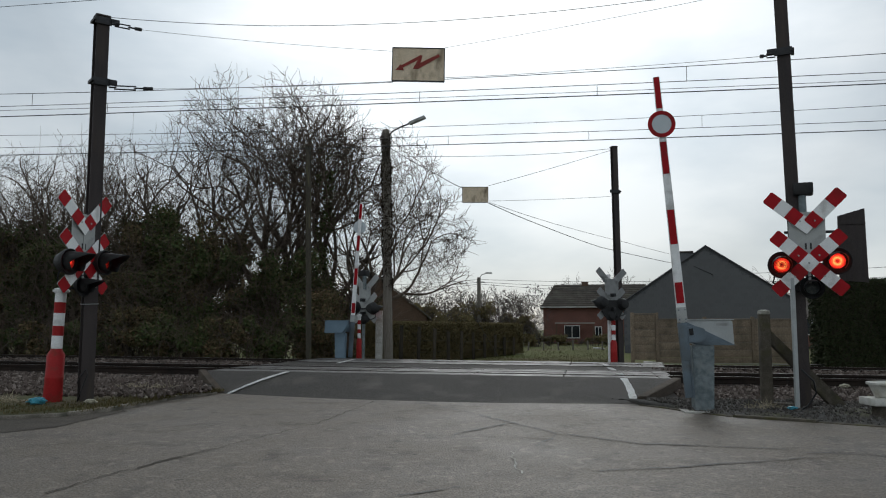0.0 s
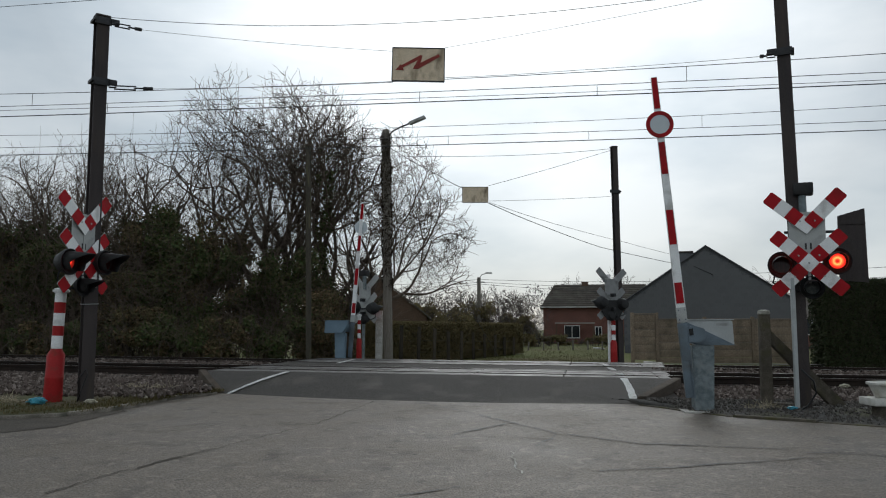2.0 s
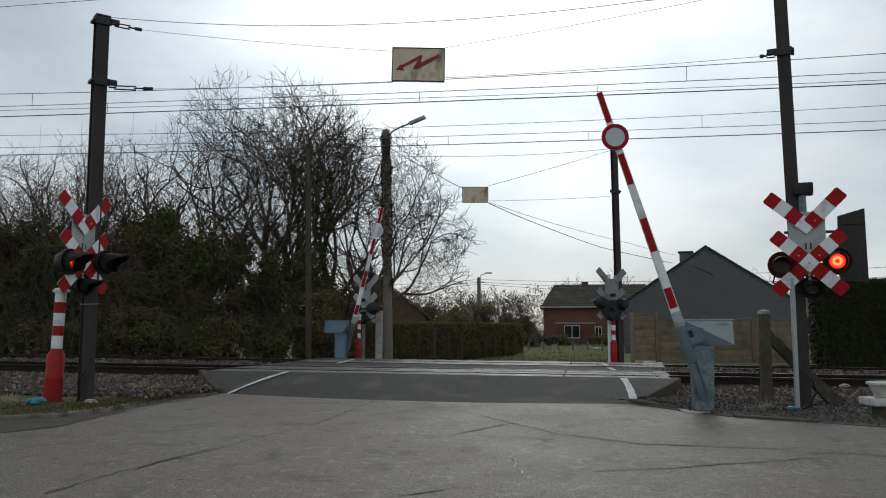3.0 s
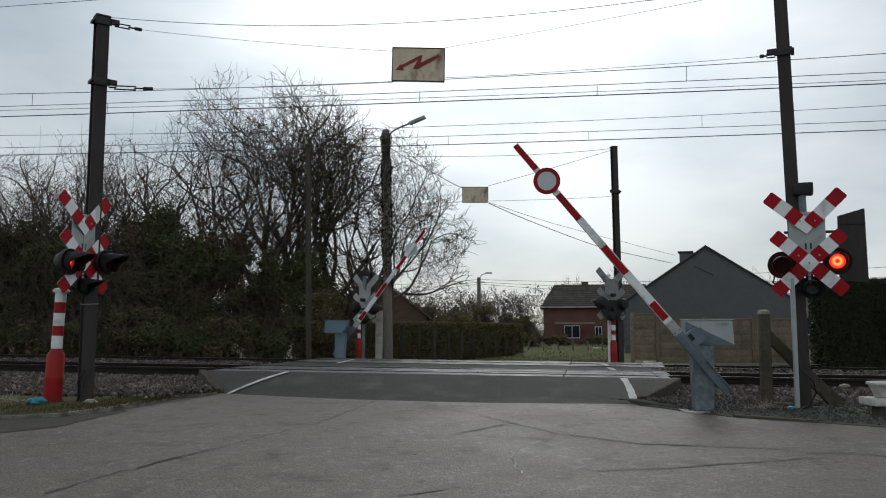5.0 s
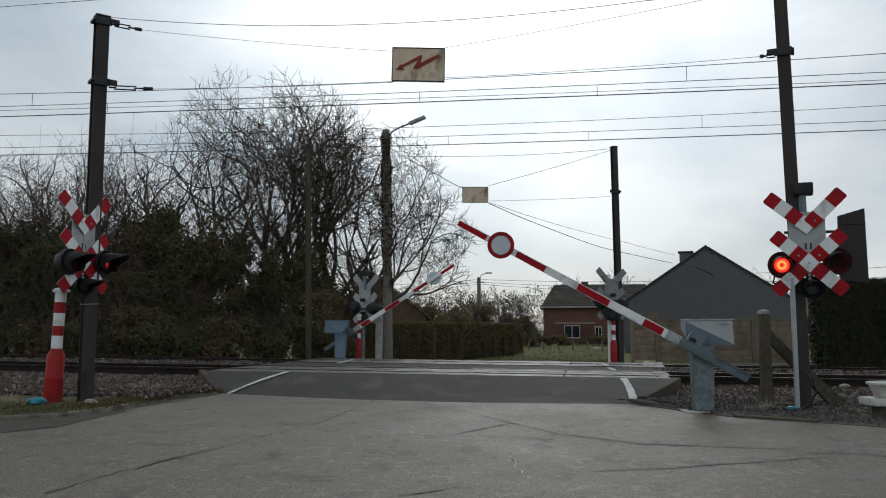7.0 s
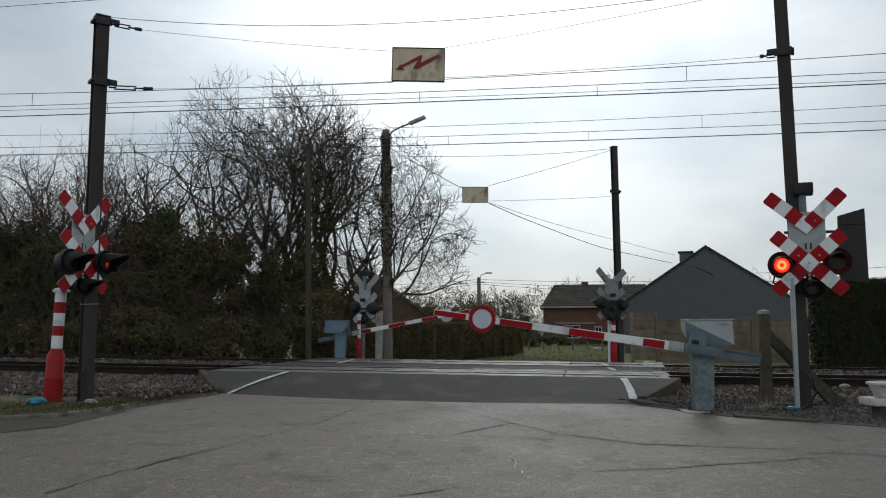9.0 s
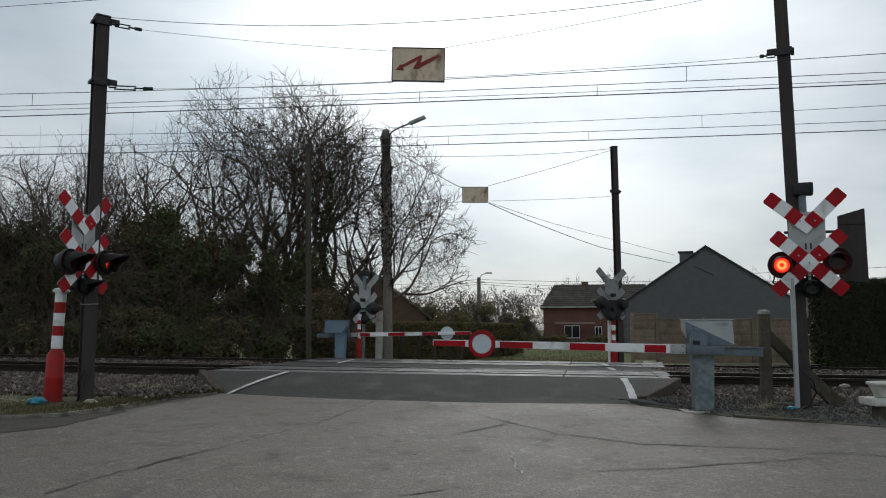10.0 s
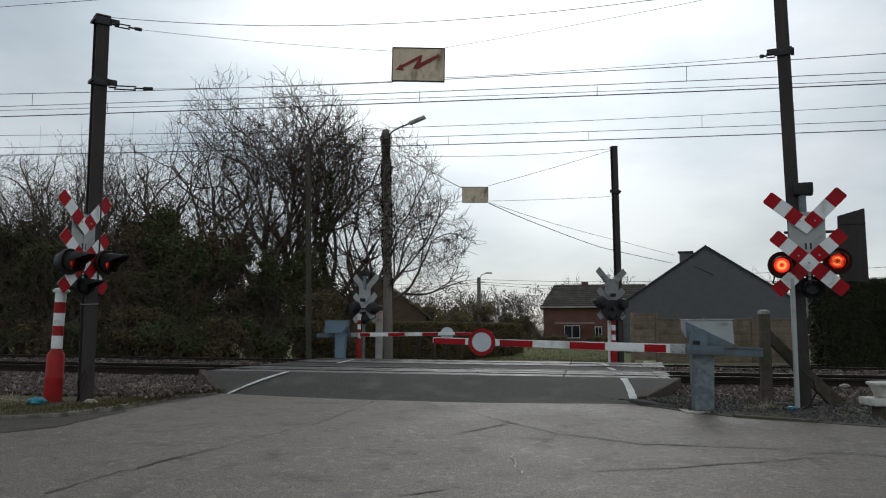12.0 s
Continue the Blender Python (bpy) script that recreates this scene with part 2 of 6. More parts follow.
M_PAPER = mat("dirty_paper", (0.4, 0.38, 0.3), (0.25, 0.23, 0.17), 0.08, 0.8, 0, 0.3, 0.02)
M_DRYSTALK = island_mat("dry_stalk", [(0.3, 0.26, 0.18), (0.42, 0.37, 0.27), (0.22, 0.18, 0.12)], 0.9)
M_PORCELAIN = mat("dirty_white_plastic", (0.62, 0.61, 0.57), (0.5, 0.49, 0.45), 0.15, 0.4, 0, 0.05, 0.01, (0.3, 0.27, 0.2), 0.25, 0.4, grain=0.2)


def glow_mat(name, stops, strength):
    """A red signal lamp: brightest in a ring round the bulb."""
    m = bpy.data.materials.new(name)
    m.use_nodes = True
    n, l = m.node_tree.nodes, m.node_tree.links
    tc, ln = n.new("ShaderNodeTexCoord"), n.new("ShaderNodeVectorMath")
    ln.operation = "LENGTH"
    l.new(tc.outputs["Object"], ln.inputs[0])
    r = n.new("ShaderNodeValToRGB")
    e = r.color_ramp.elements
    e[0].position, e[0].color = stops[0][0], (*stops[0][1], 1)
    e[1].position, e[1].color = stops[-1][0], (*stops[-1][1], 1)
    for p, c in stops[1:-1]:
        e.new(p).color = (*c, 1)
    sc = n.new("ShaderNodeMath")
    sc.operation = "MULTIPLY"
    sc.inputs[1].default_value = 1 / 0.12
    l.new(ln.outputs["Value"], sc.inputs[0])
    l.new(sc.outputs[0], r.inputs[0])
    em = n.new("ShaderNodeEmission")
    em.inputs[1].default_value = strength
    l.new(r.outputs[0], em.inputs[0])
    l.new(em.outputs[0], n["Material Output"].inputs[0])
    return m


M_GLOW = glow_mat("lit_red_lamp", [(0.0, (0.45, 0.015, 0.01)), (0.18, (0.55, 0.018, 0.012)), (0.3, (1.0, 0.16, 0.04)), (0.42, (1.0, 0.34, 0.09)), (0.55, (1.0, 0.13, 0.035)), (0.72, (0.75, 0.025, 0.014)), (1.0, (0.3, 0.008, 0.006))], 2.1)
# the beam is narrow: a lamp that is turned aside glows less and shows its bulb alone
M_GLOW_ASIDE = glow_mat("red_lamp_turned_aside", [(0.0, (1.0, 0.1, 0.04)), (0.3, (0.9, 0.045, 0.02)), (0.5, (0.22, 0.008, 0.005)), (1.0, (0.05, 0.004, 0.003))], 1.7)


# ---- mesh tools ----
def mesh_of(name, bm, material):
    me = bpy.data.meshes.new(name)
    bmesh.ops.recalc_face_normals(bm, faces=bm.faces)
    bm.to_mesh(me)
    bm.free()
    me.materials.append(material)
    me.set_sharp_from_angle(angle=radians(40))
    return me


def part(name, bm, material, parent, label=""):
    """One mesh object under a thing or a part; parent None leaves it at top level."""
    ob = new(name, mesh_of(name, bm, material))
    ob.parent = parent
    return tagged(ob, label)


def raw(name, verts, faces, material, parent=None, smooth=False):
    """One mesh object straight from arrays."""
    me = bpy.data.meshes.new(name)
    me.from_pydata(verts, [], faces)
    me.materials.append(material)
    if smooth:
        me.polygons.foreach_set("use_smooth", [True] * len(me.polygons))
    ob = new(name, me)
    ob.parent = parent
    return ob


def empty(name, m, label="", category="", group="", kind=""):
    ob = new(name)
    ob.empty_display_size = 0.2
    ob.matrix_world = m
    return tagged(ob, label, category, group, kind)


def block(x0, x1, y0, y1, z0, z1, bevel=0.0, bm=None):
    bm = bm or bmesh.new()
    r = bmesh.ops.create_cube(bm, size=1)
    bmesh.ops.scale(bm, vec=(x1 - x0, y1 - y0, z1 - z0), verts=r["verts"])
    bmesh.ops.translate(bm, vec=((x0 + x1) / 2, (y0 + y1) / 2, (z0 + z1) / 2), verts=r["verts"])
    if bevel:
        edges = {e for v in r["verts"] for e in v.link_edges}
        bmesh.ops.bevel(bm, geom=list(edges), offset=bevel, segments=2, affect="EDGES", profile=0.6)
    return bm


def prism(points, axis, a, b, bevel=0.0, bm=None):
    """A flat outline pushed along an axis from a to b. Outline in (x, z) for axis y, (x, y) for z, (y, z) for x."""
    bm = bm or bmesh.new()

    def at(p, q):
        return {"y": (p[0], q, p[1]), "z": (p[0], p[1], q), "x": (q, p[0], p[1])}[axis]

    lo = [bm.verts.new(at(p, a)) for p in points]
    hi = [bm.verts.new(at(p, b)) for p in points]
    fs = [bm.faces.new(lo), bm.faces.new(hi[::-1])]
    k = len(points)
    for i in range(k):
        fs.append(bm.faces.new((lo[i], hi[i], hi[(i + 1) % k], lo[(i + 1) % k])))
    if bevel:
        bmesh.ops.bevel(bm, geom=list({e for f in fs for e in f.edges}), offset=bevel, segments=2, affect="EDGES")
    return bm


def lathe(profile, seg=24, bm=None, m=None):
    """A turned shape round z from (radius, height) pairs, closed at both ends."""
    bm = bm or bmesh.new()
    m = m or Matrix()
    rings = []
    for r, z in profile:
        rings.append([bm.verts.new(m @ Vector((r * math.cos(2 * math.pi * i / seg), r * math.sin(2 * math.pi * i / seg), z))) for i in range(seg)])
    for a, b in zip(rings, rings[1:]):
        for i in range(seg):
            f = bm.faces.new((a[i], a[(i + 1) % seg], b[(i + 1) % seg], b[i]))
            f.smooth = True
    bm.faces.new(rings[0][::-1])
    bm.faces.new(rings[-1])
    return bm


def tube_arrays(points, radii, sides, verts, faces):
    """Adds a tapered tube along the points to the arrays."""
    pts = [Vector(p) for p in points]
    base = len(verts)
    up = Vector((0.31, 0.17, 0.93))
    for i, p in enumerate(pts):
        d = (pts[min(i + 1, len(pts) - 1)] - pts[max(i - 1, 0)]).normalized()
        a = d.cross(up)
        if a.length < 1e-3:
            a = d.cross(Vector((1, 0, 0)))
        a.normalize()
        b = d.cross(a)
        for s in range(sides):
            w = 2 * math.pi * s / sides
            verts.append(tuple(p + (a * math.cos(w) + b * math.sin(w)) * radii[i]))
    for i in range(len(pts) - 1):
        for s in range(sides):
            q = base + i * sides
            faces.append((q + s, q + (s + 1) % sides, q + sides + (s + 1) % sides, q + sides + s))
    faces.append(tuple(base + s for s in range(sides))[::-1])
    faces.append(tuple(base + (len(pts) - 1) * sides + s for s in range(sides)))


def rod(name, points, radius, material, parent=None, sides=8, label=""):
    v, f = [], []
    tube_arrays(points, [radius] * len(points), sides, v, f)
    return tagged(raw(name, v, f, material, parent, True), label)


# ---- the track's own directions: u along it, v away across it; it climbs slightly towards -u ----
TU = radians(9.2)
GRADE = -0.0085


def on_track(u, v, z=0.0):
    return (u * math.cos(TU) + v * math.sin(TU), 16.6 - u * math.sin(TU) + v * math.cos(TU), z + GRADE * u)


RAIL_Z = 0.35
RAILS = (0.0, 1.5, 3.72, 5.22)


# ---- ground, road, ramp ----
def build_ground():
    bm = bmesh.new()
    bmesh.ops.create_grid(bm, x_segments=60, y_segments=60, size=1500)
    for v in bm.verts:
        v.co.z = -0.06
    tagged(part("ground", bm, M_GROUND, None), "flat grassy field ground with bare brown patches", "ground", kind="structure")
    # worn junction apron this side of the crossing
    bm = bmesh.new()
    xs = [-60, -30, -15] + [-10 + 0.5 * i for i in range(41)] + [15, 30, 60]
    ys = [-60, -30, -10, -4] + [0.5 * i for i in range(0, 34)]
    grid = [[bm.verts.new((x, y, 0.012 * noise.noise((x * 0.35, y * 0.35, 3.1)) if abs(x) < 12 and y > 3 else 0.0)) for x in xs] for y in ys]
    for a, b in zip(grid, grid[1:]):
        for i in range(len(xs) - 1):
            bm.faces.new((a[i], a[i + 1], b[i + 1], b[i])).smooth = True
    tagged(part("road", bm, M_ROAD, None), "worn grey asphalt road apron, damp and cracked", "road", kind="structure")


def road_strip(name, points, width, z, material, label, seed):
    """A thin uneven seam laid on the road, following the points."""
    rnd = random.Random(seed)
    bm = bmesh.new()
    rows = []
    pts = []
    for (x0, y0), (x1, y1) in zip(points, points[1:]):
        k = max(2, int(math.hypot(x1 - x0, y1 - y0) / 0.12))
        pts += [(x0 + (x1 - x0) * i / k, y0 + (y1 - y0) * i / k) for i in range(k)]
    pts.append(points[-1])
    for i, (x, y) in enumerate(pts):
        w = width * rnd.uniform(0.1, 1.0)
        j = rnd.uniform(-1, 1) * 0.03
        a, b = pts[max(i - 1, 0)], pts[min(i + 1, len(pts) - 1)]
        d = Vector((b[0] - a[0], b[1] - a[1])).normalized()
        nx, ny = -d.y, d.x
        h = lambda q, r: z + 0.012 * noise.noise((q * 0.35, r * 0.35, 3.1))
        p, q = (x + nx * (w + j), y + ny * (w + j)), (x - nx * (w - j), y - ny * (w - j))
        rows.append((bm.verts.new((*p, h(*p))), bm.verts.new((*q, h(*q)))))
    for a, b in zip(rows, rows[1:]):
        bm.faces.new((a[0], a[1], b[1], b[0]))
    tagged(part(name, bm, material, None), label, "road crack", "cracks in the road", "structure")


def build_cracks():
    lab = "dark open crack in the worn asphalt"
    fine = "fine worn joint in the old asphalt"
    for i, (points, width, material, label) in enumerate((
            ([(-0.42, 13.63), (0.3, 12.14), (0.9, 10.69), (1.35, 9.65), (2.1, 8.75), (3.53, 8.27)], 0.0232, M_PATCH, lab),
            ([(0.9, 10.69), (0.42, 9.97), (0.1, 9.44)], 0.0232, M_PATCH, lab),
            ([(0.33, 9.3), (0.74, 9.25), (1.21, 9.11)], 0.0101, M_GUTTER, fine),
            ([(1.36, 9.54), (1.2, 9.1), (0.95, 8.54)], 0.0145, M_PATCH, lab),
            ([(1.34, 7.01), (1.81, 7.15), (2.24, 7.27), (2.66, 7.45), (3.57, 7.73)], 0.0145, M_PATCH, lab),
            ([(2.1, 7.23), (2.24, 7.27), (2.45, 7.35), (2.6, 7.42)], 0.0377, M_PATCH, "broken open stretch of a crack in the asphalt"),
            ([(-0.35, 6.05), (-0.06, 6.22), (0.2, 6.39)], 0.0203, M_PATCH, lab),
            ([(-1.12, 14.07), (-1.64, 10.56), (-2.27, 8.54), (-2.79, 6.9), (-2.96, 6.09)], 0.0116, M_GUTTER, fine),
            ([(0.68, 8.15), (0.67, 7.54), (0.65, 6.9)], 0.012, M_PALECON, "pale worn crack in the old asphalt"),
            ([(3.54, 8.04), (3.9, 7.97), (4.25, 7.83)], 0.0174, M_PATCH, lab),
            ([(-3.4, 10.1), (-3.15, 10.4), (-2.98, 10.9)], 0.012, M_GUTTER, fine))):
        road_strip("road_crack", points, 1.35 * width, 0.008, material, label, i + 1)


# left and right edges of the crossing's carriageway at the near ramp foot, near deck edge and far deck edge
FOOT_L, FOOT_R = (-4.15, 15.3), (3.16, 13.1)
DECK_V0, DECK_V1 = -0.85, 6.3


def edge_u(v):
    """u of the carriageway's two edges at v."""
    k = (v - DECK_V0) / (DECK_V1 - DECK_V0)
    return -4.75 + 0.15 * k, 4.45 + 0.6 * k


def ramp_point(s, k):
    """A point of the near ramp: s across it from west to east, k up it from foot to deck."""
    ul, ur = edge_u(DECK_V0)
    fx = FOOT_L[0] + (FOOT_R[0] - FOOT_L[0]) * s
    fy = FOOT_L[1] + (FOOT_R[1] - FOOT_L[1]) * s - 0.5 * math.sin(math.pi * s)
    tx, ty, tz = on_track(ul + (ur - ul) * s, DECK_V0, RAIL_Z - 0.004)
    ease = k * k * (3 - 2 * k) * 0.12 + k * 0.88
    return fx + (tx - fx) * k, fy + (ty - fy) * k, -0.02 + (tz + 0.02) * ease


def build_ramp():
    bm = bmesh.new()
    n = 30
    rows = [[bm.verts.new(ramp_point(i / n, j / 10)) for i in range(n + 1)] for j in range(11)]
    for a, b in zip(rows, rows[1:]):
        for i in range(n):
            bm.faces.new((a[i], a[i + 1], b[i + 1], b[i])).smooth = True
    tagged(part("ramp", bm, M_RAMP, None), "dark newer asphalt ramp rising to the rails", "road", kind="structure")
    # beyond the tracks the road falls away again
    bm = bmesh.new()
    a, b = edge_u(DECK_V1)
    p = [on_track(a, DECK_V1, RAIL_Z - 0.006), on_track(b, DECK_V1, RAIL_Z - 0.006), (6.6, 25.2, 0.16), (40, 20.5, -0.02), (40, 26, -0.02), (6.2, 29.4, 0.0), (2.0, 28.2, 0.02), (-1.6, 26.6, 0.1)]
    bm.faces.new([bm.verts.new(q) for q in p])
    bmesh.ops.triangulate(bm, faces=bm.faces[:])
    tagged(part("road_beyond", bm, M_RAMP, None), "asphalt road running on beyond the tracks", "road", kind="structure")


def build_deck():
    deck = empty("crossing_deck", Matrix(), "level crossing deck of wet concrete panels and asphalt between the rails", "crossing deck", kind="structure")
    rnd = random.Random(4)
    strips = ((DECK_V0, -0.075, M_PANEL), (0.09, 0.74, M_PANEL), (0.75, 1.41, M_PANEL), (1.58, 2.3, M_RAMP), (2.3, 3.0, M_RAMP), (3.0, 3.63, M_RAMP), (3.81, 4.46, M_PANEL), (4.47, 5.13, M_PANEL), (5.3, DECK_V1, M_PANEL))
    for v0, v1, m in strips:
        ul, ur = edge_u((v0 + v1) / 2)
        step = 1.8 if m is M_PANEL else ur - ul
        u = ul
        while u < ur - 0.1:
            e = min(u + step, ur)
            bm = bmesh.new()
            top = RAIL_Z - 0.004 + rnd.uniform(-0.008, 0.003)
            q = [on_track(x, y, top) for x, y in ((u + 0.008, v0), (e - 0.008, v0), (e - 0.008, v1), (u + 0.008, v1))]
            hi = [bm.verts.new(w) for w in q]
            lo = [bm.verts.new((w[0], w[1], w[2] - 0.16)) for w in q]
            bm.faces.new(hi)
            bm.faces.new(lo[::-1])
            for i in range(4):
                bm.faces.new((lo[i], lo[(i + 1) % 4], hi[(i + 1) % 4], hi[i]))
            bmesh.ops.bevel(bm, geom=bm.edges[:], offset=0.01, segments=1, affect="EDGES")
            part("panel" if m is M_PANEL else "asphalt_infill", bm, m, deck)
            u = e
    # heavy timbers that hold the ramp's sides
    for foot, s in ((FOOT_L, 0), (FOOT_R, 1)):
        u = edge_u(DECK_V0)[s]
        side = -1 if s == 0 else 1
        tx, ty, tz = on_track(u, DECK_V0, RAIL_Z)
        a, b = Vector((foot[0] + side * 0.08, foot[1] + 0.1, 0.0 if s == 0 else 0.09)), Vector((tx + side * 0.1, ty, tz - 0.03))
        d = (b - a).normalized()
        nn = d.cross(Vector((0, 0, 1))).normalized() * 0.08
        bm = bmesh.new()
        vs = []
        for p in (a, b):
            for off in (-nn, nn):
                for dz in (-0.22, 0.045):
                    vs.append(bm.verts.new(p + off + Vector((0, 0, dz))))
        bmesh.ops.convex_hull(bm, input=vs)
        bmesh.ops.bevel(bm, geom=bm.edges[:], offset=0.015, segments=1, affect="EDGES")
        part("edge_timber", bm, M_TIMBER, deck, "weathered timber edging")


def paint_on_deck(points, width, label):
    """A painted edge line on the ramp or deck; points (x, y, z)."""
    bm = bmesh.new()
    rows = []
    rnd = random.Random(len(points) + int(points[0][1] * 10))
    for i, p in enumerate(points):
        a, b = points[max(i - 1, 0)], points[min(i + 1, len(points) - 1)]
        d = Vector((b[0] - a[0], b[1] - a[1])).normalized() * width / 2
        w = rnd.uniform(0.85, 1.1)
        rows.append([bm.verts.new((p[0] + s * d.y * w, p[1] - s * d.x * w, p[2])) for s in (1, -1)])
    for a, b in zip(rows, rows[1:]):
        bm.faces.new((*a, *b[::-1]))
    bmesh.ops.solidify(bm, geom=bm.faces[:], thickness=0.004)
    tagged(part("edge_line", bm, M_LINE, None), label, "road marking", "white lines on the crossing", "structure")


def build_lines():
    lab = "worn white edge line painted on dark asphalt"

    def up(p):
        return p[0], p[1], p[2] + 0.008

    paint_on_deck([up(ramp_point(0.015 + 0.1725 * i / 12, 0.06 + 0.93 * i / 12)) for i in range(13)], 0.2, lab)
    paint_on_deck([up(ramp_point(0.97 - 0.063 * i / 12, 0.24 + 0.72 * i / 12)) for i in range(13)], 0.13, lab)
    for x0, y0, x1, y1 in ((-2.62, 20.1, -2.5, 22.6), (4.05, 19.9, 4.18, 20.9), (3.76, 17.7, 3.88, 18.9), (3.52, 16.0, 3.56, 16.35)):
        paint_on_deck([(x, y, RAIL_Z + GRADE * x + 0.012) for x, y in ((x0, y0), ((x0 + x1) / 2, (y0 + y1) / 2), (x1, y1))], 0.12, lab)


# ---- track ----
def rail_profile():
    return [(-0.075, 0), (0.075, 0), (0.075, 0.012), (0.014, 0.03), (0.012, 0.115), (0.036, 0.13), (0.036, 0.166), (0.026, 0.172), (-0.026, 0.172), (-0.036, 0.166), (-0.036, 0.13), (-0.012, 0.115), (-0.014, 0.03), (-0.075, 0.012)]


def build_track(name, v0, label):
    t = empty(name, Matrix(), label, "railway track", "railway tracks", "structure")
    for v in (v0, v0 + 1.5):
        verts, faces = [], []
        prof = rail_profile()
        for u in (-140, 140):
            for a, b in prof:
                verts.append(on_track(u, v + a, RAIL_Z - 0.172 + b))
        k = len(prof)
        for i in range(k):
            faces.append((i, (i + 1) % k, k + (i + 1) % k, k + i))
        raw("rail", verts, faces, M_RAIL, t)
        bm = bmesh.new()
        q = [bm.verts.new(on_track(u, v + a, RAIL_Z + 0.003)) for u, a in ((-140, -0.03), (140, -0.03), (140, 0.03), (-140, 0.03))]
        bm.faces.new(q)
        bmesh.ops.solidify(bm, geom=bm.faces[:], thickness=0.004)
        part("rail_head", bm, M_RAILTOP, t, "polished running surface")
    sl = None
    for i in range(-34, 35):
        u = i * 0.6 + 0.3
        if -5.0 < u < 4.9:
            continue
        m = Matrix.Translation(on_track(u, v0 + 0.75, 0.11)) @ pose(0, 0, 0, 0, 0, -9.2)
        if sl is None:
            sl = mesh_of("sleeper", block(-0.12, 0.12, -1.25, 1.25, -0.1, 0.075, 0.02), M_SLEEPER)
        ob = new("sleeper", sl)
        ob.parent = t
        ob.matrix_world = m


def bed_height(u, v):
    """Height of the ballast across the tracks."""
    if v > 7.2:
        return max(-0.02, 0.14 - 0.09 * (v - 7.2))
    if 1.75 < v < 3.5:
        return 0.3
    if v > -0.9:
        return 0.14
    return max(0.04, 0.14 + 0.05 * (v + 0.9)) if v > -2.9 else 0.085


def build_bed():
    bm = bmesh.new()
    us = [-140, -80, -45] + [-25 + 0.8 * i for i in range(63)] + [45, 80, 140]
    vs = [-2.9, -2.2, -1.6, -1.1, -0.9, -0.5, 0, 0.75, 1.5, 1.85, 2.6, 3.4, 3.7, 4.5, 5.2, 5.9, 7.2, 8.2, 9.0]
    grid = [[bm.verts.new(on_track(u, v, bed_height(u, v) + 0.03 * noise.noise((u * 0.9, v * 0.9, 0)))) for u in us] for v in vs]
    for a, b in zip(grid, grid[1:]):
        for i in range(len(us) - 1):
            # the ramp stands where the shoulder is left out
            if a is not None and -4.3 < us[i] and us[i + 1] < 3.9 and vs[grid.index(a)] < -0.95:
                continue
            bm.faces.new((a[i], a[i + 1], b[i + 1], b[i])).smooth = True
    tagged(part("ballast_bed", bm, M_BALLAST, None), "grey brown crushed stone bed under the tracks", "ballast", kind="structure")
    # loose stones
    rnd = random.Random(11)
    verts, faces = [], []
    for _ in range(38000):
        v = rnd.uniform(-2.9, 0.0) if rnd.random() < 0.7 else (rnd.choice((rnd.uniform(0, 6.5), rnd.uniform(1.7, 3.5))) if rnd.random() < 0.5 else -2.9 - 1.3 * rnd.random() ** 1.5)
        u = rnd.uniform(-19, -4.95) if rnd.random() < 0.62 else rnd.uniform(4.45, 13)
        # stones lie up against the ramp's western edge; the eastern verge is cinder
        if u > 0 and v < -2.3:
            continue
        near = max(0.0, -0.9 - v)
        u += min(1.0, near * 0.7) if u < -4.9 and near and rnd.random() < 0.6 else 0.0
        s = rnd.uniform(0.024, 0.065)
        x, y, z = on_track(u, v, bed_height(u, v) + s * 0.35 + 0.03 * noise.noise((u * 0.9, v * 0.9, 0)))
        b = len(verts)
        rot = Euler((rnd.uniform(0, 6), rnd.uniform(0, 6), rnd.uniform(0, 6))).to_matrix()
        for c in ((1, 0, 0), (-1, 0, 0), (0, 0.8, 0), (0, -0.9, 0), (0, 0, 0.75), (0, 0, -0.7)):
            p = rot @ (Vector(c) * s * rnd.uniform(0.7, 1.3))
            verts.append((x + p.x, y + p.y, z + p.z))
        for f in ((0, 2, 4), (2, 1, 4), (1, 3, 4), (3, 0, 4), (2, 0, 5), (1, 2, 5), (3, 1, 5), (0, 3, 5)):
            faces.append(tuple(b + i for i in f))
    tagged(raw("ballast_stones", verts, faces, M_STONE), "loose angular grey and brown ballast stones", "ballast", kind="stuff")


KERB_L = [(-16, 9.6), (-9, 10.3), (-6.05, 11.0), (-5.3, 11.45), (-4.95, 12.4), (-4.8, 13.9), (-4.3, 15.25)]
KERB_R = [(3.2, 13.05), (3.5, 12.5), (3.68, 12.05), (4.08, 11.4), (4.95, 10.72), (5.6, 10.2), (8.2, 8.6), (14, 6.5)]


def resample(pts, step):
    out = []
    for (x0, y0), (x1, y1) in zip(pts, pts[1:]):
        k = max(1, round(math.hypot(x1 - x0, y1 - y0) / step))
        out += [(x0 + (x1 - x0) * i / k, y0 + (y1 - y0) * i / k) for i in range(k)]
    return out + [pts[-1]]


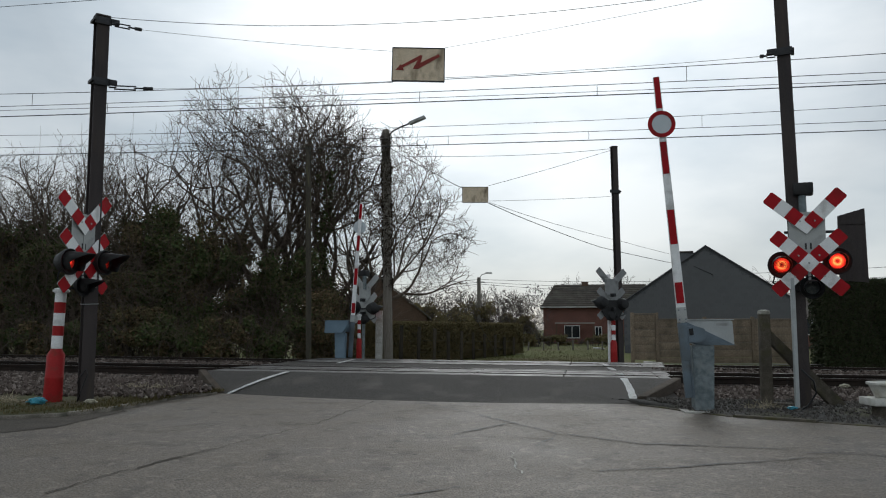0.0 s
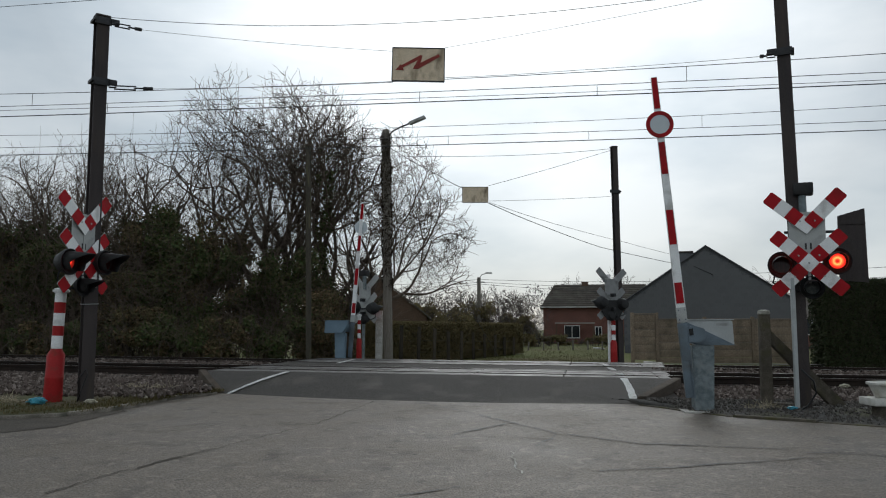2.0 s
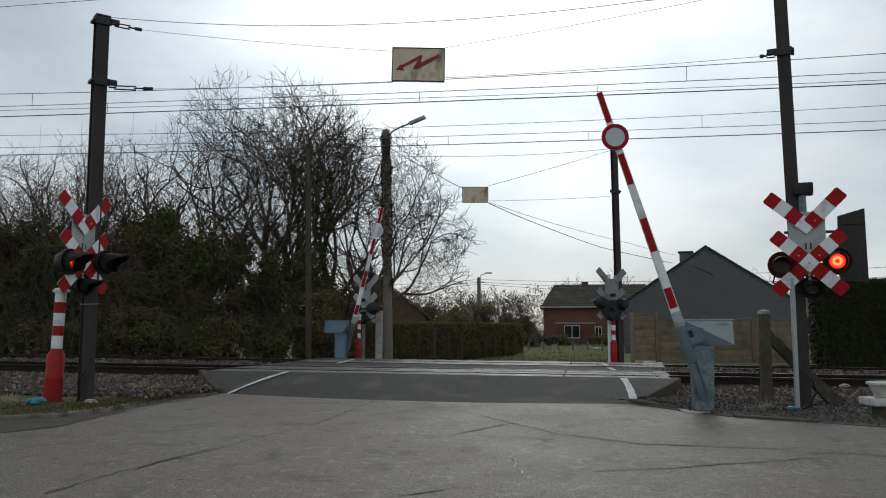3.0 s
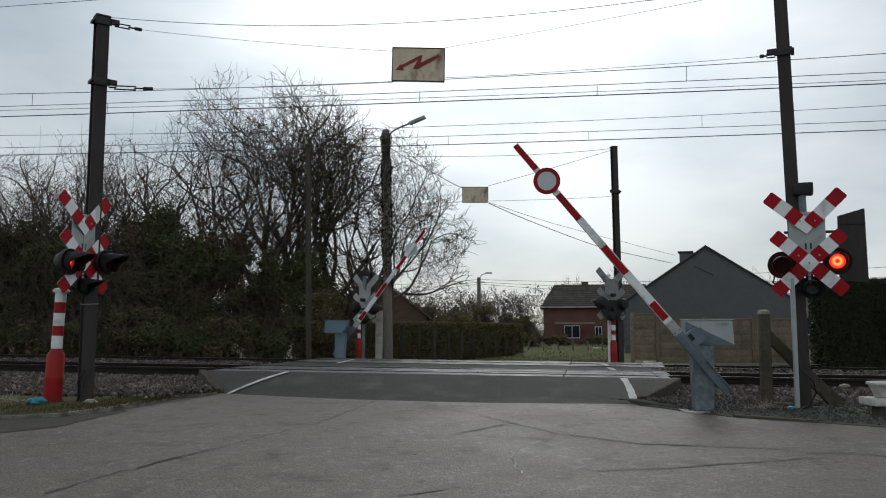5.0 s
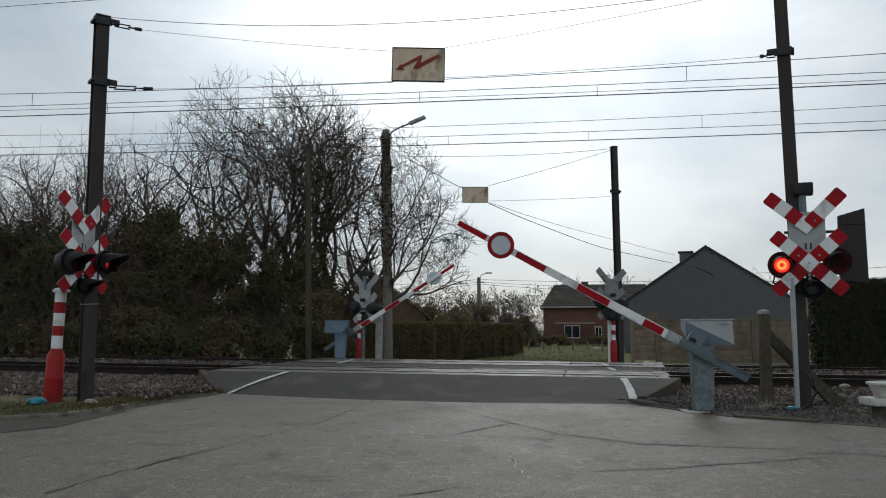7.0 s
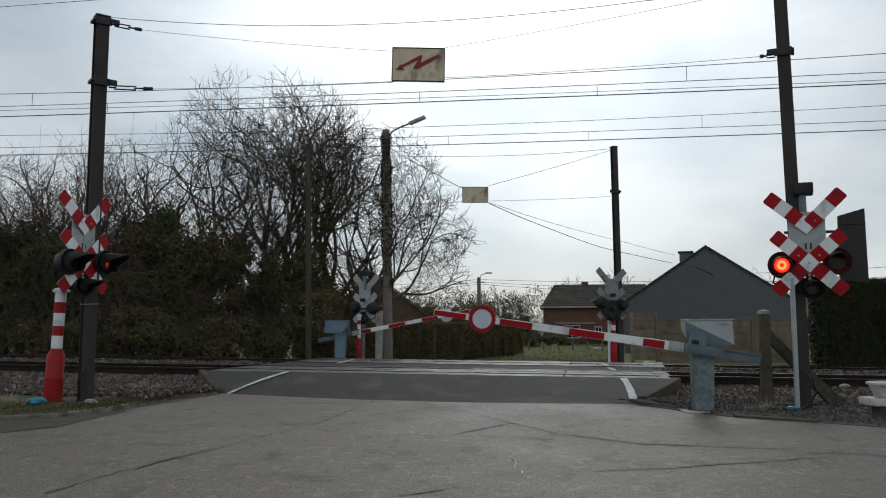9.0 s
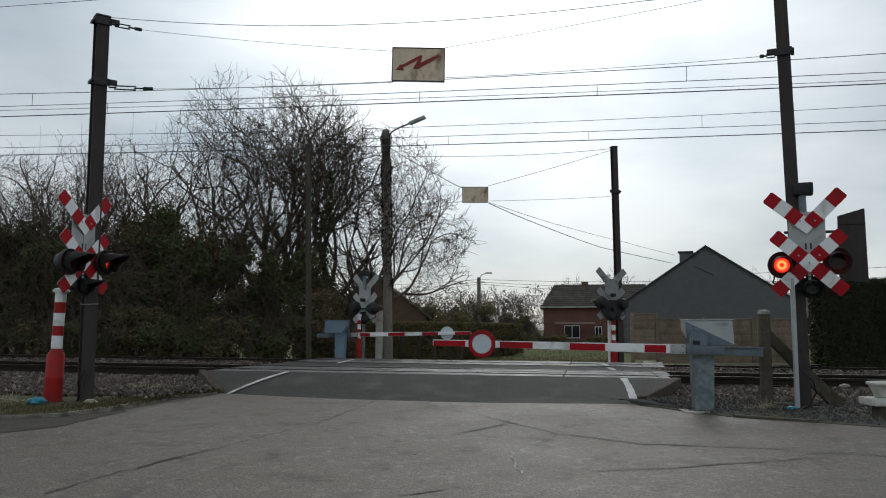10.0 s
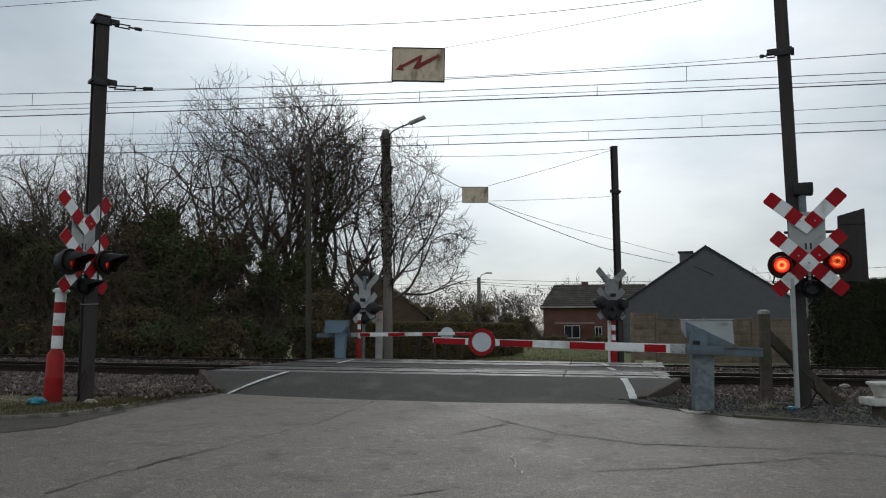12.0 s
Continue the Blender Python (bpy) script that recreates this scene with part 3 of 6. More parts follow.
def build_verge(name, kerb, material, zin, zout, label):
    """The strip of ground between a kerb and the ballast."""
    bm = bmesh.new()
    rows = []
    for x, y in resample(kerb, 0.35):
        u = x / math.cos(TU)
        row = []
        for j in range(13):
            k = j / 12
            ox, oy, oz = on_track(u, -2.75, 0.08)
            z = zin + (zout - zin) * min(1, k * 1.6) + 0.025 * noise.noise((x * 2, y * 2 + k * 9, 1)) * min(1, 6 * k)
            row.append(bm.verts.new((x + (ox - x) * k, y + (oy - y) * k, z)))
        rows.append(row)
    for a, b in zip(rows, rows[1:]):
        for i in range(12):
            bm.faces.new((a[i], a[i + 1], b[i + 1], b[i])).smooth = True
    tagged(part(name, bm, material, None), label, "verge", kind="structure")


def build_kerb(name, pts, z, label, material):
    k = empty(name, Matrix(), label, "kerb", kind="structure")
    rnd = random.Random(9)
    q = resample(pts, 0.95)
    for a, b in zip(q, q[1:]):
        ang = math.atan2(b[1] - a[1], b[0] - a[0])
        ln = math.hypot(b[0] - a[0], b[1] - a[1])
        ob = part("kerb_stone", block(0.006, ln - 0.006, -0.07, 0.07, -0.12, z + rnd.uniform(-0.012, 0.012), 0.018), material, k)
        ob.matrix_world = Matrix.Translation((a[0], a[1], 0)) @ Matrix.Rotation(ang, 4, "Z")


def scatter_grass(name, count, spots, label, height=(0.04, 0.13), material=None):
    rnd = random.Random(21)
    verts, faces = [], []
    for _ in range(count):
        x, y, z = spots(rnd)
        h, w, a = rnd.uniform(*height), rnd.uniform(0.004, 0.009), rnd.uniform(0, 6.3)
        lx, ly = rnd.uniform(-0.6, 0.6) * h, rnd.uniform(-0.6, 0.6) * h
        b = len(verts)
        verts += [(x - w * math.cos(a), y - w * math.sin(a), z), (x + w * math.cos(a), y + w * math.sin(a), z), (x + lx, y + ly, z + h)]
        faces.append((b, b + 1, b + 2))
    tagged(raw(name, verts, faces, material or M_GRASS), label, "grass", kind="stuff")


build_ground()
build_ramp()
build_deck()
build_lines()
build_track("track_near", 0.0, "railway track with rusty rails crossing the road")
build_track("track_far", 3.72, "second railway track with rusty rails behind")
build_bed()
build_verge("verge_west", KERB_L, M_VERGE, 0.056, 0.115, "patchy grass and soil verge by the tracks")
build_verge("verge_east", KERB_R, M_CINDER, 0.0, 0.08, "dark cinder strip beside the kerb")
build_kerb("kerb_west", KERB_L, 0.062, "low worn concrete kerb along a grass verge", M_KERB)
build_kerb("kerb_east", KERB_R, 0.022, "low worn concrete kerb by dark cinders", M_CONCRETE)
build_cracks()


def build_gutter():
    """A darker strip of asphalt that follows the western kerb and the road's unevenness."""
    outer = [(-16, 9.5), (-9, 10.2), (-6.05, 10.9), (-5.3, 11.35), (-4.85, 12.3)]
    inner = [(-16, 7.6), (-9, 8.4), (-5.6, 9.0), (-4.85, 10.1), (-4.7, 12.1)]
    bm = bmesh.new()
    rows = []
    for i in range(41):
        f = i / 10
        k = min(3, int(f))
        a = Vector(outer[k]).lerp(Vector(outer[k + 1]), f - k)
        b = Vector(inner[k]).lerp(Vector(inner[k + 1]), f - k)
        row = []
        for j in range(6):
            p = a.lerp(b, j / 5)
            edge = 0.09 * noise.noise((p.x * 3, p.y * 3, 7)) if j == 5 else 0
            row.append(bm.verts.new((p.x + edge, p.y + edge, 0.006 + 0.012 * noise.noise((p.x * 0.35, p.y * 0.35, 3.1)))))
        rows.append(row)
    for a, b in zip(rows, rows[1:]):
        for i in range(5):
            bm.faces.new((a[i], a[i + 1], b[i + 1], b[i])).smooth = True
    tagged(part("gutter", bm, M_GUTTER, None), "darker strip of asphalt along the kerb", "road", kind="structure")


build_gutter()


def west_spot(r):
    k = r.random() ** 1.6
    x, y = r.choice(WEST)
    x, y = x + r.uniform(-0.2, 0.2), y + r.uniform(-0.05, 0.2)
    u = x / math.cos(TU)
    ox, oy, oz = on_track(u, -2.75, 0.08)
    k *= 0.42
    return x + (ox - x) * k, y + (oy - y) * k + 0.08, 0.05 + 0.055 * min(1, k * 1.6)


WEST = resample(KERB_L, 0.2)
scatter_grass("verge_grass", 18000, west_spot, "short patchy grass on the verge", (0.02, 0.07))


def build_cinders():
    """Small dark stones and grit strewn over the eastern verge."""
    r = random.Random(31)
    edge = [p for p in resample(KERB_R, 0.15) if p[0] > 3.75]
    verts, faces = [], []
    for _ in range(7000):
        x, y = r.choice(edge)
        ox, oy, oz = on_track(x / math.cos(TU), -2.75, 0.08)
        k = r.uniform(0.04, 1.0)
        s = r.uniform(0.008, 0.03) * (0.7 + 0.8 * k)
        px, py, pz = x + (ox - x) * k + r.uniform(-0.08, 0.08), y + (oy - y) * k, 0.08 * min(1, k * 1.6) + 0.012
        b = len(verts)
        rot = Euler((r.uniform(0, 6), r.uniform(0, 6), r.uniform(0, 6))).to_matrix()
        for c in ((1, 0, 0), (-1, 0, 0), (0, 0.8, 0), (0, -0.9, 0), (0, 0, 0.75), (0, 0, -0.7)):
            p = rot @ (Vector(c) * s * r.uniform(0.7, 1.3))
            verts.append((px + p.x, py + p.y, pz + p.z))
        for f in ((0, 2, 4), (2, 1, 4), (1, 3, 4), (3, 0, 4), (2, 0, 5), (1, 2, 5), (3, 1, 5), (0, 3, 5)):
            faces.append(tuple(b + i for i in f))
    tagged(raw("cinder_gravel", verts, faces, island_mat("cinder_stone", [(0.04, 0.036, 0.033), (0.11, 0.1, 0.09), (0.065, 0.059, 0.053), (0.19, 0.175, 0.16)], 0.9)), "dark loose cinder gravel beside the kerb", "gravel", kind="stuff")


build_cinders()


# ---- masts and posts ----
def mast(name, x, y, z0, z1, size, yaw, lean, label, material=None, cap=True):
    """A rolled steel H mast."""
    t = empty(name, pose(x, y, z0, 0, lean, yaw), label, "mast", "masts by the crossing")
    h, s, w = z1 - z0, size / 2, 0.018
    out = [(-s, -s), (s, -s), (s, -s + w), (w / 2, -s + w), (w / 2, s - w), (s, s - w), (s, s), (-s, s), (-s, s - w), (-w / 2, s - w), (-w / 2, -s + w), (-s, -s + w)]
    part("shaft", prism(out, "z", -0.2, h), material or M_POLE, t)
    if cap:
        part("cap", block(-s - 0.015, s + 0.015, -s - 0.015, s + 0.015, h, h + 0.03, 0.006), material or M_POLE, t)
    return t


def clamp_on(t, z, size, side, name="clamp"):
    s = size / 2
    c = part(name, block(-s - 0.03, s + 0.03, -s - 0.035, -s - 0.005, z - 0.06, z + 0.06, 0.005), M_STEEL, t)
    part("clamp_arm", block(side * (s + 0.08) - 0.06, side * (s + 0.08) + 0.06, -s - 0.06, -s, z - 0.04, z + 0.05, 0.006), M_STEEL, c)
    part("clamp_back", block(-side * (s + 0.03) - 0.025, -side * (s + 0.03) + 0.025, -s - 0.06, s, z - 0.02, z + 0.03, 0.006), M_STEEL, c)
    return c


west_mast = mast("mast", -5.63, 12.75, 0.1, 6.33, 0.2, 38, 0.0, "dark rusted steel mast beside the striped post")
clamp_on(west_mast, 5.13, 0.2, 1)
clamp_on(west_mast, 6.15, 0.2, 1)
east_mast = mast("mast", 5.34, 11.95, 0.0, 7.5, 0.19, -24, -0.9, "dark rusted steel mast carrying the crossing signal")
clamp_on(east_mast, 5.46, 0.19, -1)
far_east_mast = mast("mast", 5.46, 24.8, 0.0, 6.93, 0.17, 15, -0.6, "slim dark steel mast beyond the tracks")
clamp_on(far_east_mast, 5.5, 0.17, -1)
mast("mast", -4.58, 27.5, -0.05, 7.55, 0.19, 10, -1.0, "slim grey green mast in front of the thicket", M_DARKPOLE)


def striped_post(m, label, lean=(0, 0), k=1.0, tall=1.0):
    """Red and white banded guard post: a stout foot, a shoulder and a slimmer pipe with a cap."""
    t = empty("striped_post", m @ pose(0, 0, 0, lean[0], lean[1], 0), label, "guard post", "striped guard posts")
    profile = [(0.145, -0.1), (0.14, 0.0), (0.142, 0.02), (0.135, 0.35), (0.138, 0.36), (0.138, 0.375), (0.133, 0.39), (0.133, 0.72), (0.085, 0.8), (0.084, 0.82)]
    part("foot", lathe([(r * k, z * tall) for r, z in profile], 24), M_POSTRED, t)
    z = 0.82 * tall
    for name, h, m2 in (("white_band", 0.2, M_WHITE), ("red_band", 0.155, M_POSTRED), ("white_band", 0.2, M_WHITE), ("red_band", 0.17, M_POSTRED), ("white_band", 0.15, M_WHITE)):
        h *= tall
        part(name, lathe([(0.084 * k, z), (0.084 * k, z + h)], 24), m2, t)
        z += h
    part("cap", lathe([(0.1 * k, z), (0.105 * k, z + 0.01), (0.105 * k, z + 0.06), (0.06 * k, z + 0.075)], 24), M_WHITE, t)
    part("cap_lug", block(-0.13 * k, 0.13 * k, -0.025, 0.025, z + 0.01, z + 0.05, 0.008), M_WHITE, t)
    return t


striped_post(pose(-6.1, 12.65, 0.1), "red and white banded guard post leaning slightly", (0, 2.0))


# ---- crossing signals ----
LAMPS = {}


def bar_pieces(parent, a, b, pieces, y, w=0.2, back=None):
    """A cross bar from a to b in the (x, z) plane, cut into red and white plates."""
    a, b = Vector((a[0], a[1])), Vector((b[0], b[1]))
    d = (b - a).normalized()
    nn = Vector((-d.y, d.x)) * w / 2
    c = d * 0.022
    part("bar_back", prism([(v.x, v.y) for v in (a - nn * 0.82, a - nn + c, b - nn - c, b - nn * 0.82, b + nn * 0.82, b + nn - c, a + nn + c, a + nn * 0.82)], "y", y + 0.0045, y + 0.02), back or M_BACKGREY, parent, "bare grey metal back")
    k = 0.0
    total = sum(p[0] for p in pieces)
    full = (b - a).length
    for i, (ln, m) in enumerate(pieces):
        p, q = a + d * full * k / total, a + d * full * (k + ln) / total
        k += ln
        out = [p - nn, q - nn, q + nn, p + nn]
        if m is M_RED and i in (0, len(pieces) - 1):
            if i == len(pieces) - 1:
                out = [p - nn, q - nn - c, q - nn * 0.82, q + nn * 0.82, q + nn - c, p + nn]
            else:
                out = [p - nn * 0.82, p - nn + c, q - nn, q + nn, p + nn + c, p + nn * 0.82]
        part("red_plate" if m is M_RED else "white_plate", prism([(v.x, v.y) for v in out], "y", y, y + 0.004), m, parent)


def lamp_unit(t, key, x, z, clear=False, size=1.0, hood=0.44, glow=None, proud=False):
    """A round lamp on its black target: housing, hood, glowing glass, and added slats whose turning imitates its
    flashing.
    """
    r = 0.2 * size
    fy = -0.06 if proud else 0.03
    front = Matrix.Translation((x, fy, z)) @ pose(0, 0, 0, 90, 0, 0)
    deep = 0.5 if clear else 1.0
    dish = [(0.1 * size, -0.2 * deep), (0.13 * size, -0.19 * deep), (r * 0.8, -0.12 * deep), (r, -0.03), (r, 0.015), (r * 0.97, 0.02), (r * 0.7, -0.03), (r * 0.62, -0.05)]
    house = part("lamp_housing", lathe(dish, 28, None, front), M_BLACK, t)
    # hood: an open half tube over the glass
    verts, faces = [], []
    n = 18
    for i in range(n + 1):
        w = math.pi * (-0.28 + 1.56 * i / n)
        for rr in ((r * 0.8, r * 0.83) if proud else (r * 0.68, r * 0.7)):
            back = (x + rr * math.cos(w), fy, z + rr * math.sin(w))
            ln = hood * size * (0.35 + 0.65 * max(0, math.sin(w)))
            verts += [back, (back[0], fy - ln, back[2] - 0.12 * ln)]
    for i in range(n):
        q = 4 * i
        faces += [(q, q + 4, q + 5, q + 1), (q + 2, q + 3, q + 7, q + 6), (q + 1, q + 5, q + 7, q + 3), (q, q + 2, q + 6, q + 4)]
    raw("hood", verts, faces, M_BLACK, house, True)
    g = 0.112 * size
    glass = lathe([(g, -0.012), (g, -0.006), (g * 0.7, 0.0), (g * 0.3, 0.004)], 28)
    lens = part("lens", glass, M_CLEARLENS if clear else glow or M_GLOW, house, "unlit clear lens" if clear else "lit red lens")
    lens.matrix_local = Matrix.Translation((x, fy + 0.015, z)) @ pose(0, 0, 0, 90, 0, 0)
    if clear:
        return
    # added slats: the glass glows steadily, their turning stands in for its dimming
    slats = []
    if key:
        k = 14
        for i in range(k):
            z0, z1 = (g + 0.005) * (2 * i / k - 1), (g + 0.005) * (2 * (i + 1) / k - 1)
            mid = (z0 + z1) / 2
            out = []
            for j in range(9):
                zz = z0 + (z1 - z0) * j / 8
                out.append((math.sqrt(max(0.0, (g + 0.008) ** 2 - zz * zz)), zz - mid))
            out = out + [(-a, b) for a, b in reversed(out)]
            keep = []
            for p in out:
                if not keep or (Vector(p) - Vector(keep[-1])).length > 1e-4:
                    keep.append(p)
            if (Vector(keep[0]) - Vector(keep[-1])).length < 1e-4:
                keep.pop()
            s = part("shutter_slat", prism(keep, "y", -0.0008, 0.0008), M_UNLIT_SLAT, house, "dark red slat added to dim the lens")
            slats.append((s, (x, fy, z + mid)))
        LAMPS.setdefault(key, []).extend(slats)


def signal(name, m, keys, label, head=True, shroud=False, reach=0.25, glow=None, back=None):
    """A double St Andrew's cross with two red lamps and a white one; it faces its own -y. Origin: the lower cross's centre."""
    t = empty(name, m, label, "crossing signal", "level crossing signals")
    R, W = M_RED, M_WHITE
    x, z = 0.47, 0.43
    one = [(0.18, R), (0.18, W), (0.18, R), (0.2, W), (0.18, R), (0.18, W), (0.18, R)]
    lower_cross = part("cross_bar", block(-0.02, 0.02, 0.022, 0.03, -0.3, 0.55), M_SIGNGREY, t)
    bar_pieces(lower_cross, (-x, z), (x, -z), one, 0.0, back=back)
    bar_pieces(lower_cross, (-x, -z), (-0.075, -0.07), [(0.18, R), (0.18, W), (0.18, R)], -0.003, back=back)
    bar_pieces(lower_cross, (0.075, 0.07), (x, z), [(0.18, R), (0.18, W), (0.18, R)], -0.003, back=back)
    upper_cross = part("cross_bar", block(-0.02, 0.02, 0.022, 0.03, 0.5, 0.75), M_SIGNGREY, t)
    bar_pieces(upper_cross, (0.05, 0.5), (-0.54, 1.01), [(0.2, W), (0.18, R), (0.18, W), (0.18, R)], 0.0, back=back)
    bar_pieces(upper_cross, (0.02, 0.57), (0.48, 1.04), [(0.14, R), (0.18, W), (0.18, R)], -0.003, back=back)
    part("back_plate", prism([(-0.26, 0.76), (0.24, 0.76), (0.24, 0.34), (0.0, 0.1), (-0.26, 0.34)], "y", 0.031, 0.04), M_SIGNGREY, t, "plain grey back plate")
    part("plate_back", prism([(-0.25, 0.75), (0.23, 0.75), (0.23, 0.35), (0.0, 0.12), (-0.25, 0.35)], "y", 0.0405, 0.046), back or M_BACKGREY, t, "weathered grey plate back")
    for bx, bz in ((-0.1, 0.62), (0.1, 0.62), (-0.14, 0.11), (0.14, 0.11), (0.0, 0.0), (-0.2, -0.2), (0.2, -0.2)):
        part("bolt", lathe([(0.014, 0.0), (0.014, 0.008), (0.009, 0.012)], 8, None, Matrix.Translation((bx, -0.0035, bz)) @ pose(0, 0, 0, 90, 0, 0)), M_SIGNGREY, t)
    rod("lamp_cable", [(-0.42, 0.06, -0.14), (-0.48, 0.04, -0.2), (-0.5, 0.04, -0.28), (-0.44, 0.06, -0.34), (-0.2, 0.1, -0.4), (0.0, 0.12, -0.42)], 0.014, M_BLACK, t, 7)
    part("bracket", block(-0.05, 0.05, 0.03, reach, 0.2, 0.3, 0.006), M_STEEL, t)
    part("bracket", block(-0.05, 0.05, 0.03, reach, -0.2, -0.12, 0.006), M_STEEL, t)
    part("lamp_rail", block(-0.2, 0.21, 0.03, 0.07, -0.05, 0.0, 0.006), M_STEEL, t)
    lamp_unit(t, keys[0], -0.37, -0.02, glow=glow, proud=glow is not None)
    lamp_unit(t, keys[1], 0.38, 0.02, glow=glow, proud=glow is not None)
    lamp_unit(t, "", 0.03, -0.36, True, 0.85)
    if shroud:
        part("lamp_shroud", prism([(-0.5, 0.1), (-0.5, -0.08), (-0.2, -0.5), (0.2, -0.5), (0.5, -0.08), (0.5, 0.1)], "y", 0.045, 0.075, 0.006), M_BLACK, t, "black shroud behind the lamps")
    if head:
        part("head_tube", lathe([(0.055, 0.6), (0.055, 1.02)], 16, None, Matrix.Translation((-0.05, 0.09, 0))), M_GALV, t)
        part("bell_box", block(-0.17, 0.1, -0.02, 0.2, 1.02, 1.2, 0.02), M_BLACK, t)
    return t


signal("crossing_signal", pose(5.38, 11.7, 2.19, 0, 0, -20), ("east", "west"), "red and white double crossing signal with flashing red lamps", reach=0.2)
signal("crossing_signal", pose(-5.6, 12.45, 2.26, 0, 0, 72), ("west", "east"), "red and white double crossing signal turned aside, lamps hooded", head=False, reach=0.22, glow=M_GLOW_ASIDE)
signal("crossing_signal", pose(5.12, 24.4, 2.0, 0, 0, 205), ("", ""), "crossing signal seen from its grey back", head=False, shroud=True, reach=0.2)
signal("crossing_signal", pose(-2.5, 25.75, 1.9, 0, 0, 142), ("", ""), "crossing signal seen from its grey back before the tree", shroud=False, reach=0.2, back=M_SIGNGREY)

striped_post(pose(5.2, 24.5, 0.22), "red and white banded guard post beyond the tracks", k=0.75, tall=0.82)
striped_post(pose(-2.66, 25.5, 0.3), "red and white banded guard post beneath a signal", k=0.62, tall=0.78)
t = empty("signal_mast", pose(-2.56, 25.9, 0.2), "slim grey mast holding a crossing signal", "mast")
part("shaft", lathe([(0.05, -0.2), (0.05, 2.9)], 16), M_GALV, t)
t = empty("signal_mast", pose(5.1, 24.62, 0.2), "slim pale mast holding a crossing signal", "mast")
part("shaft", lathe([(0.055, -0.2), (0.055, 2.7)], 16), M_WHITE, t)

# conduit beside the east mast
t = empty("cable_conduit", pose(5.16, 11.8, 0.02, 0, 0, 0), "pale grey cable conduit beside the dark mast", "conduit")
part("channel", block(-0.028, 0.028, -0.03, 0.03, 0.0, 1.95, 0.006), M_HOUSE_GREY, t)
rod("loose_cable", [(0.05, -0.06, 0.62), (0.22, -0.07, 0.45), (0.25, -0.07, 0.28), (0.12, -0.08, 0.1), (0.0, -0.06, 0.02)], 0.014, M_BLACK, t)

# a pale tie round the western mast
t = empty("cable_tie", pose(-5.63, 12.75, 1.62, 0, 0, 38), "thin pale wire tied round the dark mast", "tie")
rod("loop", [(0.115, -0.115, 0), (0.115, 0.115, 0.01), (-0.115, 0.115, 0), (-0.115, -0.115, -0.01), (0.115, -0.115, 0)], 0.006, M_HOUSE_GREY, t, 5)

# dark sheet panel held off the mast
t = empty("backing_panel", pose(6.18, 12.0, 2.0, 0, 0, -12), "dark rusty sheet panel held off the mast on a rod", "sign panel")
part("sheet", prism([(-0.2, -0.05), (0.2, -0.08), (0.19, 1.04), (-0.19, 0.93)], "y", -0.015, 0.015), M_POLE, t)
part("rim", block(-0.195, 0.19, -0.03, -0.016, 0.8, 0.82), M_POLE, t)
part("holding_rod", block(-0.95, -0.1, 0.016, 0.05, 0.68, 0.72, 0.004), M_STEEL, t)


